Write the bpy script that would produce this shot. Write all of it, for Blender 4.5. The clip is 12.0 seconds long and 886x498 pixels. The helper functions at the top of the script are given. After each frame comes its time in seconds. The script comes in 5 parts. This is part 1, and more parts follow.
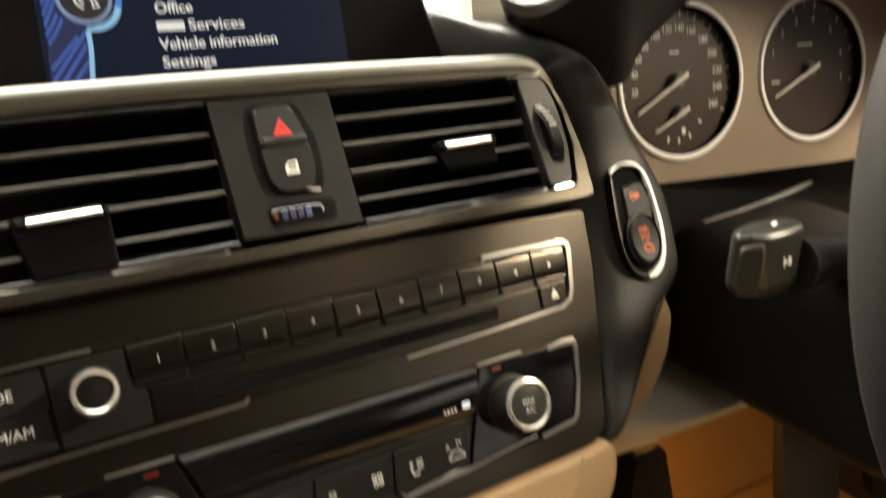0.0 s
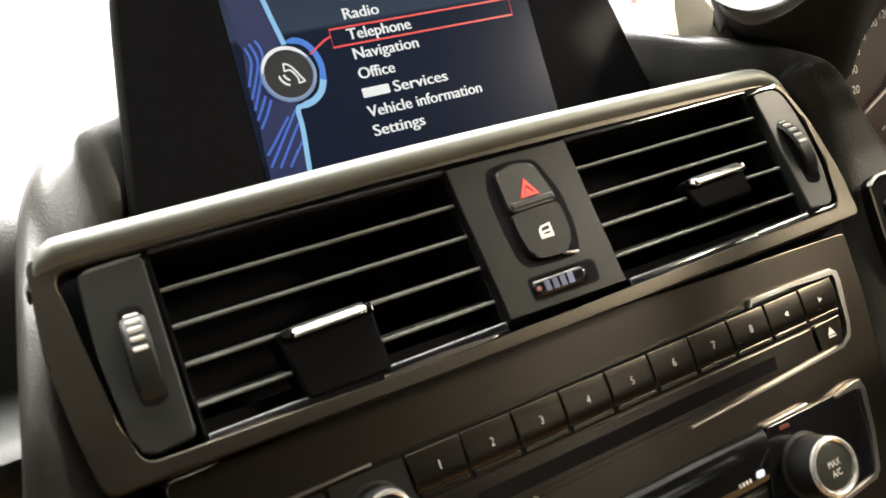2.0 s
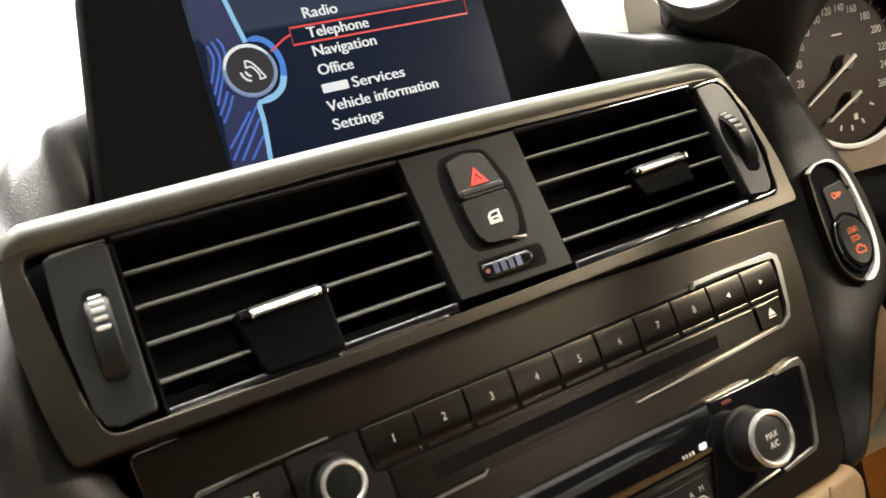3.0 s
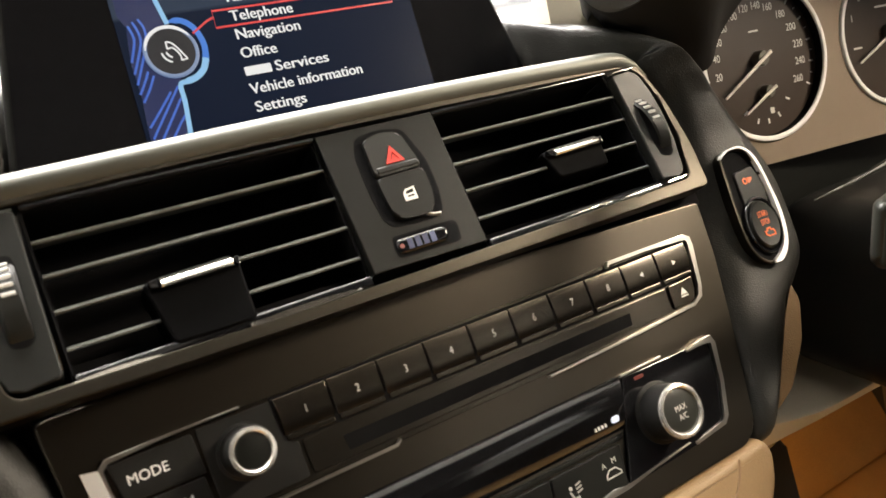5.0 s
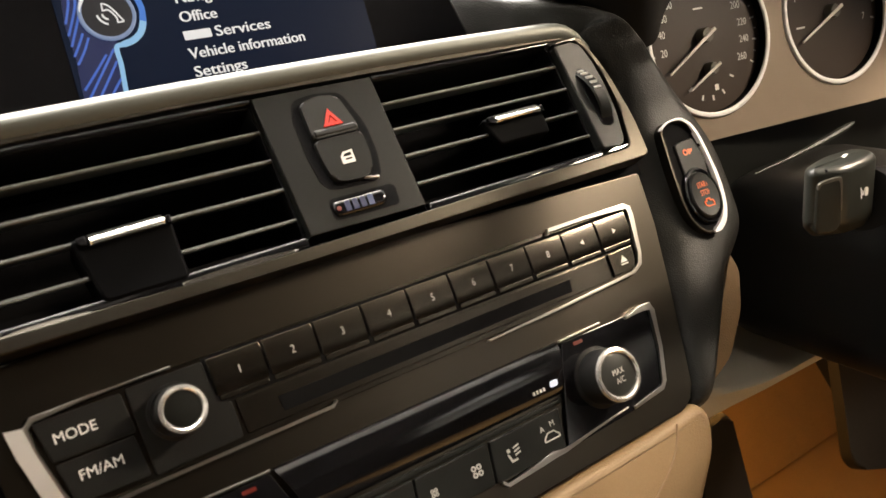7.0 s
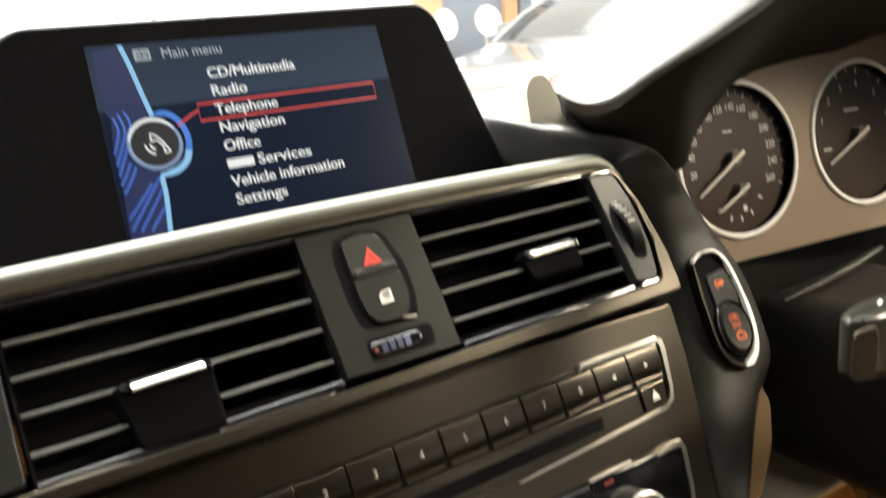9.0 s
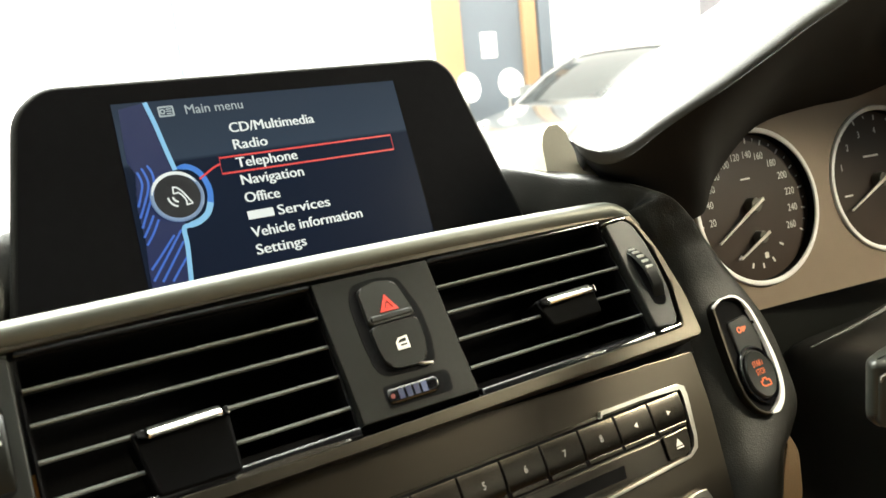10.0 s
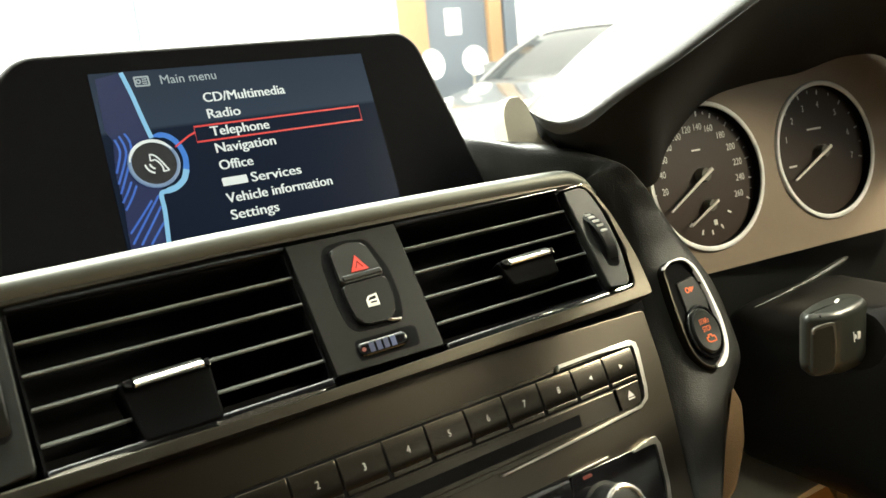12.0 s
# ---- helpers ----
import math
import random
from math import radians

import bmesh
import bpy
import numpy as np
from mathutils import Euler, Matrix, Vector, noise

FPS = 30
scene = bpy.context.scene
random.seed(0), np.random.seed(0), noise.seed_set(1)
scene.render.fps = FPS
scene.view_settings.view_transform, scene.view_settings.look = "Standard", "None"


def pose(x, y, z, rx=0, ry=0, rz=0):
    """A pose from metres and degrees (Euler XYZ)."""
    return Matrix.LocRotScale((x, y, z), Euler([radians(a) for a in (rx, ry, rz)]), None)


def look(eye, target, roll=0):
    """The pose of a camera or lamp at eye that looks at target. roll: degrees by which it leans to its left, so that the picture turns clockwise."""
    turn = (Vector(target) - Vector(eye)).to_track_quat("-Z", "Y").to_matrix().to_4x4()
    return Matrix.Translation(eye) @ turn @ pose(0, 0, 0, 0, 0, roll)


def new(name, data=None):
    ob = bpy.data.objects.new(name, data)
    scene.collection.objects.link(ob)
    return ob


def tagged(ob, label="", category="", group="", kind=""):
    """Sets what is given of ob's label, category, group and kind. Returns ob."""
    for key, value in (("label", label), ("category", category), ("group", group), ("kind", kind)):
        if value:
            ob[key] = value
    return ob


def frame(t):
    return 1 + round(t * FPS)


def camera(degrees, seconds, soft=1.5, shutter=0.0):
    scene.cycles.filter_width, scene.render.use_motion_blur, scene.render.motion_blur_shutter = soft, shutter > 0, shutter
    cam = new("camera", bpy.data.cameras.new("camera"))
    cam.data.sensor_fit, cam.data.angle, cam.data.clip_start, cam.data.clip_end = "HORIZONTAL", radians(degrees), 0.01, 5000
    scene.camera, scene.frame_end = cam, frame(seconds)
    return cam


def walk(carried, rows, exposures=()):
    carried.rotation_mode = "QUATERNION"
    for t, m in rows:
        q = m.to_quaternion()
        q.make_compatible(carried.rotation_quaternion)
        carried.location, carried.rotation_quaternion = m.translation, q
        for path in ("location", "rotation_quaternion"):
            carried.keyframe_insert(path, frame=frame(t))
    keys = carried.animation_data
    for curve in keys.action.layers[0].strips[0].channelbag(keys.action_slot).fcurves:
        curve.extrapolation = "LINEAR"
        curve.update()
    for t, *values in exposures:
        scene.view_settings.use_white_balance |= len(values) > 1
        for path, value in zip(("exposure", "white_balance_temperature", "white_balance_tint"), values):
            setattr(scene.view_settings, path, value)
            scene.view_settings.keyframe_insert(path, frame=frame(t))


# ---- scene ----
PATH = [
    (0, (-0.12137, -0.30820, 0.06492), (0.37264, 0.48169, -0.29843), 0.785),
    (0.5, (-0.14098, -0.27399, 0.08026), (0.37946, 0.54659, -0.15594), 0.969),
    (0.7, (-0.14550, -0.25400, 0.09800), (0.35650, 0.56850, -0.16800), 2.300),
    (1, (-0.14640, -0.25217, 0.08725), (0.27797, 0.61563, -0.17129), -0.913),
    (1.2, (-0.14873, -0.24261, 0.08446), (0.27142, 0.62611, -0.17784), -1.404),
    (1.5, (-0.14554, -0.24230, 0.07794), (0.24754, 0.63237, -0.20568), -4.156),
    (2, (-0.15703, -0.24254, 0.07389), (0.24937, 0.60543, -0.26638), -8.082),
    (2.5, (-0.15698, -0.25200, 0.07202), (0.25711, 0.59291, -0.26659), -8.309),
    (3, (-0.15505, -0.26138, 0.07087), (0.26936, 0.57878, -0.26678), -8.309),
    (5, (-0.14756, -0.27788, 0.05835), (0.32301, 0.54066, -0.27114), -7.316),
    (5.5, (-0.14608, -0.28137, 0.05143), (0.33577, 0.53121, -0.27649), -7.074),
    (6, (-0.14408, -0.28441, 0.04863), (0.34676, 0.51830, -0.29008), -6.728),
    (6.5, (-0.14221, -0.28699, 0.04633), (0.35741, 0.50803, -0.29763), -6.554),
    (8.5, (-0.14149, -0.28663, 0.04920), (0.36183, 0.51605, -0.27075), -6.405),
    (8.7, (-0.14389, -0.27547, 0.06203), (0.37217, 0.51919, -0.25768), -4.745),
    (9, (-0.14296, -0.27650, 0.07719), (0.36511, 0.54115, -0.19355), -4.868),
    (9.2, (-0.14304, -0.27326, 0.08780), (0.36489, 0.55153, -0.16066), -3.873),
    (9.5, (-0.14277, -0.27674, 0.08264), (0.36311, 0.56311, -0.11418), -4.948),
    (10, (-0.14154, -0.28110, 0.07193), (0.35385, 0.56537, -0.12324), -5.930),
    (10.5, (-0.14492, -0.28383, 0.06913), (0.35841, 0.55343, -0.14456), -5.977),
    (11, (-0.15090, -0.29267, 0.06986), (0.36820, 0.53202, -0.15471), -5.745),
    (11.5, (-0.15360, -0.29559, 0.06896), (0.37423, 0.52369, -0.15504), -5.614),
    (12, (-0.15329, -0.29785, 0.07007), (0.37343, 0.52160, -0.15591), -5.607),
]
cam = camera(57.515, 12.0, soft=1.5, shutter=0.5)
cam.data.dof.use_dof, cam.data.dof.focus_distance, cam.data.dof.aperture_fstop = True, 0.40, 18.0
walk(cam, [(t, look(eye, target, roll)) for t, eye, target, roll in PATH],
     exposures=[(0.0, -0.2, 7000, 10), (0.5, 0.0, 6500, 9), (3.0, -0.1, 6450, 9), (5.0, -0.1, 6600, 12), (6.0, -0.15, 6650, 13), (6.5, -0.2, 6850, 14),
                (8.5, -0.15, 6500, 12), (9.5, 0.0, 6450, 2), (10.5, -0.05, 6500, 0), (12.0, -0.10, 6500, -2)])

# ---------------------------------------------------------------- light
FLOOR_Z = -1.05
world = bpy.data.worlds.new("world")
scene.world = world
world.use_nodes = True
world.node_tree.nodes["Background"].inputs[0].default_value = (0.9, 0.95, 1.0, 1)
world.node_tree.nodes["Background"].inputs[1].default_value = 0.01


def area_lamp(name, size_x, size_y, watts, color, place, target):
    data = bpy.data.lights.new(name, "AREA")
    data.shape, data.size, data.size_y = "RECTANGLE", size_x, size_y
    data.energy, data.color = watts, color
    ob = new(name, data)
    ob.matrix_world = look(place, target)
    return ob


# showroom ceiling light ahead of the car, dim light at the passenger's side
area_lamp("showroom_light", 12.0, 7.0, 2200, (1.0, 0.97, 0.92), (4.0, 4.5, 2.6), (4.0, 4.5, 0.0))
# added unseen lamp near the windscreen, brightens the hood more than the wall
area_lamp("hood_fill", 3.0, 2.4, 1250, (1.0, 0.97, 0.92), (0.4, 2.0, 2.4), (0.4, 2.0, 0.0))
area_lamp("rear_showroom_light", 5.0, 2.2, 65, (1.0, 0.98, 0.95), (4.6, -7.6, 2.85), (4.6, -7.6, 0.0))
# added narrow-spread lamp in the cabin, placed to shape light on fascia and gauges
side = area_lamp("side_fill", 0.30, 0.09, 2.5, (1.0, 0.87, 0.68), (0.67, -0.37, 0.385), (0.24, -0.02, -0.06))
side.data.spread = radians(62)
# added unseen overhead lamp, lifts the vents and the bright lip strips
area_lamp("overhead_fill", 0.13, 0.08, 0.034, (1.0, 0.93, 0.80), (-0.06, -0.46, 0.41), (-0.06, -0.46, 0.0))
area_lamp("passenger_window_light", 0.50, 0.20, 0.04, (0.88, 0.98, 0.94), (-0.72, -0.38, 0.34), (-0.15, -0.05, -0.06))
# added amber fill under the dash; its fitting is unseen
area_lamp("footwell_fill", 0.10, 0.06, 0.65, (1.0, 0.50, 0.13), (0.33, 0.09, -0.235), (0.33, 0.10, -0.55))


# ---------------------------------------------------------------- materials
def material(name, color, rough=0.5, metal=0.0, grain=0.0, grain_scale=800.0, bump=0.0, bump_scale=1500.0,
             emit=None, emit_strength=0.0, coat=0.0, spec=0.5, stain=0.0):
    m = bpy.data.materials.new(name)
    m.use_nodes = True
    nt = m.node_tree
    b = nt.nodes["Principled BSDF"]
    b.inputs["Base Color"].default_value = (*color, 1)
    b.inputs["Roughness"].default_value = rough
    b.inputs["Metallic"].default_value = metal
    b.inputs["Specular IOR Level"].default_value = spec
    b.inputs["Coat Weight"].default_value = coat
    b.inputs["Coat Roughness"].default_value = 0.05
    if emit:
        b.inputs["Emission Color"].default_value = (*emit, 1)
        b.inputs["Emission Strength"].default_value = emit_strength
    geo = nt.nodes.new("ShaderNodeNewGeometry")
    if grain or stain:
        n1 = nt.nodes.new("ShaderNodeTexNoise")
        n1.inputs["Scale"].default_value, n1.inputs["Detail"].default_value = grain_scale, 4
        nt.links.new(geo.outputs["Position"], n1.inputs["Vector"])
        n2 = nt.nodes.new("ShaderNodeTexNoise")
        n2.inputs["Scale"].default_value, n2.inputs["Detail"].default_value = grain_scale / 25, 3
        nt.links.new(geo.outputs["Position"], n2.inputs["Vector"])
        r1 = nt.nodes.new("ShaderNodeMapRange")
        r1.inputs["To Min"].default_value, r1.inputs["To Max"].default_value = 1 - grain, 1 + grain
        nt.links.new(n1.outputs["Fac"], r1.inputs["Value"])
        r2 = nt.nodes.new("ShaderNodeMapRange")
        r2.inputs["To Min"].default_value, r2.inputs["To Max"].default_value = 1 - stain, 1 + stain
        nt.links.new(n2.outputs["Fac"], r2.inputs["Value"])
        mul = nt.nodes.new("ShaderNodeMath")
        mul.operation = "MULTIPLY"
        nt.links.new(r1.outputs[0], mul.inputs[0])
        nt.links.new(r2.outputs[0], mul.inputs[1])
        vm = nt.nodes.new("ShaderNodeVectorMath")
        vm.operation = "SCALE"
        vm.inputs[0].default_value = color
        nt.links.new(mul.outputs[0], vm.inputs["Scale"])
        nt.links.new(vm.outputs[0], b.inputs["Base Color"])
        rr = nt.nodes.new("ShaderNodeMapRange")
        rr.inputs["To Min"].default_value, rr.inputs["To Max"].default_value = rough * (1 - stain), min(1, rough * (1 + stain))
        nt.links.new(n2.outputs["Fac"], rr.inputs["Value"])
        nt.links.new(rr.outputs[0], b.inputs["Roughness"])
    if bump:
        v = nt.nodes.new("ShaderNodeTexVoronoi")
        v.inputs["Scale"].default_value = bump_scale
        nt.links.new(geo.outputs["Position"], v.inputs["Vector"])
        bp = nt.nodes.new("ShaderNodeBump")
        bp.inputs["Strength"].default_value, bp.inputs["Distance"].default_value = bump, 0.0004
        nt.links.new(v.outputs["Distance"], bp.inputs["Height"])
        nt.links.new(bp.outputs[0], b.inputs["Normal"])
    return m


def glow(name, color, strength=1.0):
    return material(name, tuple(c * 0.1 for c in color), 0.4, emit=color, emit_strength=strength)


M_SILVER = material("satin_silver", (0.125, 0.129, 0.114), 0.55, 0.75, 0.04, 3000, stain=0.03)
M_GRAPHITE = material("satin_graphite", (0.086, 0.075, 0.060), 0.30, 1.0, 0.03, 3500)
# graphite toned down: the dark it reflects is put into the colour
M_METAL_SHADED = material("shaded_graphite", (0.046, 0.041, 0.033), 0.40, 1.0, 0.03, 3500)
M_BUTTON = material("button_graphite", (0.078, 0.069, 0.057), 0.27, 1.0, 0.03, 3500)
M_CHROME = material("chrome", (0.85, 0.83, 0.78), 0.16, 1.0, 0.02, 900)
M_MATT_CHROME = material("matt_chrome", (0.55, 0.53, 0.49), 0.30, 1.0, 0.03, 2000)
M_GLOSS = material("piano_black", (0.006, 0.006, 0.007), 0.09, 0.0, 0.2, 300, spec=0.5)
M_GLASS_BLACK = material("black_glass", (0.008, 0.008, 0.009), 0.10, 0.0, 0.2, 200, spec=0.003)
M_BLACK = material("black_plastic", (0.014, 0.0138, 0.0132), 0.5, 0.0, 0.15, 2500, bump=0.1, bump_scale=2500, stain=0.1, spec=0.12)
M_PANEL = material("charcoal_panel", (0.009, 0.0095, 0.0085), 0.42, 0.0, 0.1, 2500, bump=0.08, bump_scale=3000, stain=0.08, spec=0.15)
M_PLATE = material("plate_charcoal", (0.013, 0.0137, 0.0124), 0.40, 0.0, 0.1, 2500, bump=0.08, bump_scale=3000, stain=0.08, spec=0.24)
M_RIB = material("rib_grey", (0.62, 0.61, 0.58), 0.4, 0.0, 0.05, 2500)
M_LEVER = material("lever_black", (0.0025, 0.0025, 0.0028), 0.6, 0.0, 0.1, 1500, spec=0.03)
M_SLAT = material("slat_black", (0.10, 0.104, 0.096), 0.36, 0.0, 0.1, 1500)
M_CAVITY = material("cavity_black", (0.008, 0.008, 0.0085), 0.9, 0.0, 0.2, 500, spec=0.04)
M_LEATHER = material("black_soft_pad", (0.014, 0.0135, 0.0115), 0.42, 0.0, 0.3, 1400, bump=0.3, bump_scale=1500, stain=0.15, spec=0.38)
# soft pad under the hood, its shade put into the colour
M_PAD_SHADED = material("shaded_soft_pad", (0.016, 0.0155, 0.015), 0.7, 0.0, 0.2, 1500, bump=0.2, bump_scale=1600, spec=0.2)
# soft pad on top of the hood, lightened for the light there
M_PAD_LIT = material("lit_soft_pad", (0.046, 0.045, 0.041), 0.5, 0.0, 0.25, 1500, bump=0.2, bump_scale=1700, stain=0.12, spec=0.5)
M_BEIGE = material("beige_soft_trim", (0.30, 0.195, 0.098), 0.6, 0.0, 0.08, 900, bump=0.3, bump_scale=1100, stain=0.08)
# lighter copy of the beige, brightness of lit trim put into the colour
M_BEIGE_LIT = material("lit_beige_trim", (0.72, 0.66, 0.53), 0.6, 0.0, 0.06, 900, bump=0.15, bump_scale=1300, stain=0.06)
M_CARPET = material("beige_carpet", (0.42, 0.24, 0.085), 0.9, 0.0, 0.25, 700, bump=0.5, bump_scale=600, stain=0.15)
M_STALK = material("stalk_grey", (0.020, 0.0215, 0.018), 0.34, 0.0, 0.1, 1500, stain=0.08)
M_RUBBER = material("dark_rubber", (0.018, 0.016, 0.014), 0.75, 0.0, 0.2, 600, bump=0.2, bump_scale=800, spec=0.2)
M_CLUSTER = material("cluster_bronze", (0.29, 0.226, 0.17), 0.40, 0.25, 0.05, 2500, stain=0.05)
M_DIAL = material("dial_face", (0.034, 0.020, 0.0115), 0.45, 0.0, 0.08, 2500, stain=0.08)
# the three print materials have a weak glow added to lift them
M_PRINT = material("glowing_grey_print", (0.62, 0.60, 0.55), 0.6, emit=(1.0, 0.93, 0.8), emit_strength=0.12)
M_WHITE_PRINT = material("glowing_white_print", (0.75, 0.75, 0.72), 0.6, emit=(1, 0.97, 0.9), emit_strength=0.08)
M_NUMERAL = material("glowing_faint_print", (0.62, 0.61, 0.57), 0.6, 0.0, 0.05, 2500, emit=(1, 0.95, 0.85), emit_strength=0.03)
M_HUB = material("hub_grey", (0.13, 0.12, 0.10), 0.4, 0.3, 0.05, 2000)
M_STATUS = glow("status_white", (0.9, 0.93, 1.0), 1.0)
M_RING = material("gauge_ring", (0.95, 0.94, 0.92), 0.3, 0.1, 0.02, 2000)
M_KNOB_RING = material("knob_ring", (0.80, 0.78, 0.74), 0.24, 0.8, 0.02, 2000)
M_NEEDLE = material("needle", (0.8, 0.76, 0.68), 0.4)
M_RED_LIT = glow("red_lit", (1.0, 0.05, 0.03), 0.95)
M_ORANGE_LIT = glow("orange_lit", (1.0, 0.17, 0.04), 0.9)
# temperature marks get an added weak glow as well
M_BLUE_MARK = glow("blue_mark", (0.015, 0.035, 0.16), 0.3)
M_BLUE_PALE = glow("blue_pale_mark", (0.10, 0.14, 0.32), 0.4)
M_RED_DIM = glow("red_dim", (0.35, 0.03, 0.015), 0.3)
M_UI_TEXT = glow("ui_text", (0.86, 0.88, 0.88), 0.85)
M_UI_DIM = glow("ui_dim_text", (0.55, 0.62, 0.66), 0.6)
M_UI_RED = glow("ui_red", (0.85, 0.06, 0.06), 0.75)
M_UI_LINE = glow("ui_light_blue", (0.30, 0.62, 0.95), 0.75)
M_UI_BLUE = glow("ui_bright_blue", (0.05, 0.22, 0.75), 0.8)
M_UI_STRIPE = glow("ui_stripe_blue", (0.06, 0.18, 0.75), 0.7)
M_UI_BALL = glow("ui_ball_dark", (0.012, 0.014, 0.022), 0.6)
M_UI_RING = glow("ui_ring_blue", (0.30, 0.42, 0.68), 0.55)
M_FLOOR = material("polished_floor", (0.72, 0.71, 0.68), 0.35, 0.0, 0.04, 30, stain=0.05)
M_WALL = material("white_wall", (0.82, 0.82, 0.80), 0.8, 0.0, 0.02, 60, stain=0.03)
M_DOOR = material("slate_door", (0.11, 0.125, 0.145), 0.5, 0.0, 0.1, 40, stain=0.1)
M_WOOD = material("tan_wood", (0.30, 0.19, 0.10), 0.5, 0.0, 0.2, 50, stain=0.1)
M_BROWN_PAPER = material("brown_paper", (0.50, 0.42, 0.36), 0.6, 0.0, 0.2, 30, stain=0.2)
M_GREY_PAPER = material("grey_paper", (0.26, 0.25, 0.27), 0.6, 0.0, 0.3, 30, stain=0.3)
M_BLUE_PAPER = material("blue_paper", (0.36, 0.42, 0.68), 0.6, 0.0, 0.2, 30, stain=0.2)
M_HEADLINER = material("headliner", (0.030, 0.028, 0.025), 0.9, 0.0, 0.1, 400, bump=0.2, bump_scale=700)
M_TYRE = material("tyre", (0.015, 0.015, 0.015), 0.8, 0.0, 0.1, 200)
M_CLEAR = material("clear_glass", (0.95, 0.97, 0.96), 0.0, 0.0)
M_CLEAR.node_tree.nodes["Principled BSDF"].inputs["Transmission Weight"].default_value = 1.0
M_CLEAR.node_tree.nodes["Principled BSDF"].inputs["IOR"].default_value = 1.05
M_WINDOW = material("tinted_glass", (0.03, 0.033, 0.034), 0.08, 0.0, 0.1, 20)


def screen_material():
    """Dark blue menu background, lighter towards its top right."""
    m = material("screen_image", (0.003, 0.003, 0.004), 0.22, emit=(0.02, 0.03, 0.05), emit_strength=1.0, spec=0.1)
    nt = m.node_tree
    b = nt.nodes["Principled BSDF"]
    tc = nt.nodes.new("ShaderNodeTexCoord")
    sep = nt.nodes.new("ShaderNodeSeparateXYZ")
    nt.links.new(tc.outputs["Object"], sep.inputs[0])
    ramp = nt.nodes.new("ShaderNodeValToRGB")
    mr = nt.nodes.new("ShaderNodeMapRange")
    mr.inputs["From Min"].default_value, mr.inputs["From Max"].default_value = -0.088, -0.004
    nt.links.new(sep.outputs["Y"], mr.inputs["Value"])
    nt.links.new(mr.outputs[0], ramp.inputs[0])
    e = ramp.color_ramp.elements
    e[0].position, e[0].color = 0.0, (0.006, 0.011, 0.026, 1)
    e[1].position, e[1].color = 1.0, (0.026, 0.038, 0.062, 1)
    x = ramp.color_ramp.elements.new(0.66)
    x.color = (0.008, 0.014, 0.030, 1)
    x = ramp.color_ramp.elements.new(0.68)
    x.color = (0.036, 0.052, 0.080, 1)
    nt.links.new(ramp.outputs[0], b.inputs["Emission Color"])
    return m


M_SCREEN = screen_material()
M_UI_STRIP = glow("ui_strip_blue", (0.006, 0.017, 0.10), 0.7)


# ---------------------------------------------------------------- building helpers
def basis(origin, right, up):
    """A local frame: x right, y up along the surface, z out of it."""
    x, y = Vector(right).normalized(), Vector(up)
    y = (y - x * y.dot(x)).normalized()
    z = x.cross(y)
    m = Matrix((x, y, z)).transposed().to_4x4()
    m.translation = origin
    return m


RADIO = basis((0, -0.042, -0.076), (1, 0, 0), (0, 0.454, 0.891))      # face of radio and climate unit
VENT = basis((0, 0.0, 0.004), (1, 0, 0), (0, 0.565, 0.825))           # face of the centre vents
SCREEN = basis((0, 0.0835, 0.0825), (1, 0, 0), (0, 0.0295, 0.074))    # face of the display
SWITCH = basis((0.1586, -0.0458, -0.0733), (1, 0, 0), (0, 0.454, 0.891))
CLUSTER = basis((0.253, 0.019, -0.0098), (0.9917, -0.129, 0), (0, 0.199, 0.98))
MM = 0.001


def thing(name, m, label, category, group="", kind=""):
    ob = new(name)
    ob.empty_display_size = 0.02
    ob.matrix_world = m
    return tagged(ob, label, category, group, kind)


def part(name, bm, mat, parent=None, label="", smooth=True):
    me = bpy.data.meshes.new(name)
    bmesh.ops.recalc_face_normals(bm, faces=bm.faces)
    bm.to_mesh(me)
    bm.free()
    me.materials.append(mat)
    if smooth:
        me.shade_smooth()
        me.set_sharp_from_angle(angle=radians(38))
    ob = new(name, me)
    if smooth:
        even = ob.modifiers.new("even_normals", "WEIGHTED_NORMAL")
        even.keep_sharp = True
    if parent:
        ob.parent = parent
    return tagged(ob, label)


def rrect(u0, v0, u1, v1, r, n=5):
    """Rounded rectangle, millimetres, v down."""
    pts = []
    for cx, cy, a in ((u1 - r, v0 + r, -90), (u1 - r, v1 - r, 0), (u0 + r, v1 - r, 90), (u0 + r, v0 + r, 180)):
        for k in range(n + 1):
            t = radians(a + 90 * k / n)
            pts.append((cx + r * math.cos(t), cy + r * math.sin(t)))
    return pts


def rounded(poly, r, n=4):
    """The polygon with its corners rounded by r."""
    out = []
    c = len(poly)
    for i in range(c):
        p, a, b = Vector(poly[i]), Vector(poly[i - 1]), Vector(poly[(i + 1) % c])
        d1, d2 = (a - p), (b - p)
        q = min(r, d1.length * 0.45, d2.length * 0.45)
        p1, p2 = p + d1.normalized() * q, p + d2.normalized() * q
        for k in range(n + 1):
            t = k / n
            out.append(tuple((1 - t) ** 2 * p1 + 2 * t * (1 - t) * p + t * t * p2))
    return out


def disc(u, v, r, n=40):
    return [(u + r * math.cos(2 * math.pi * k / n), v + r * math.sin(2 * math.pi * k / n)) for k in range(n)]


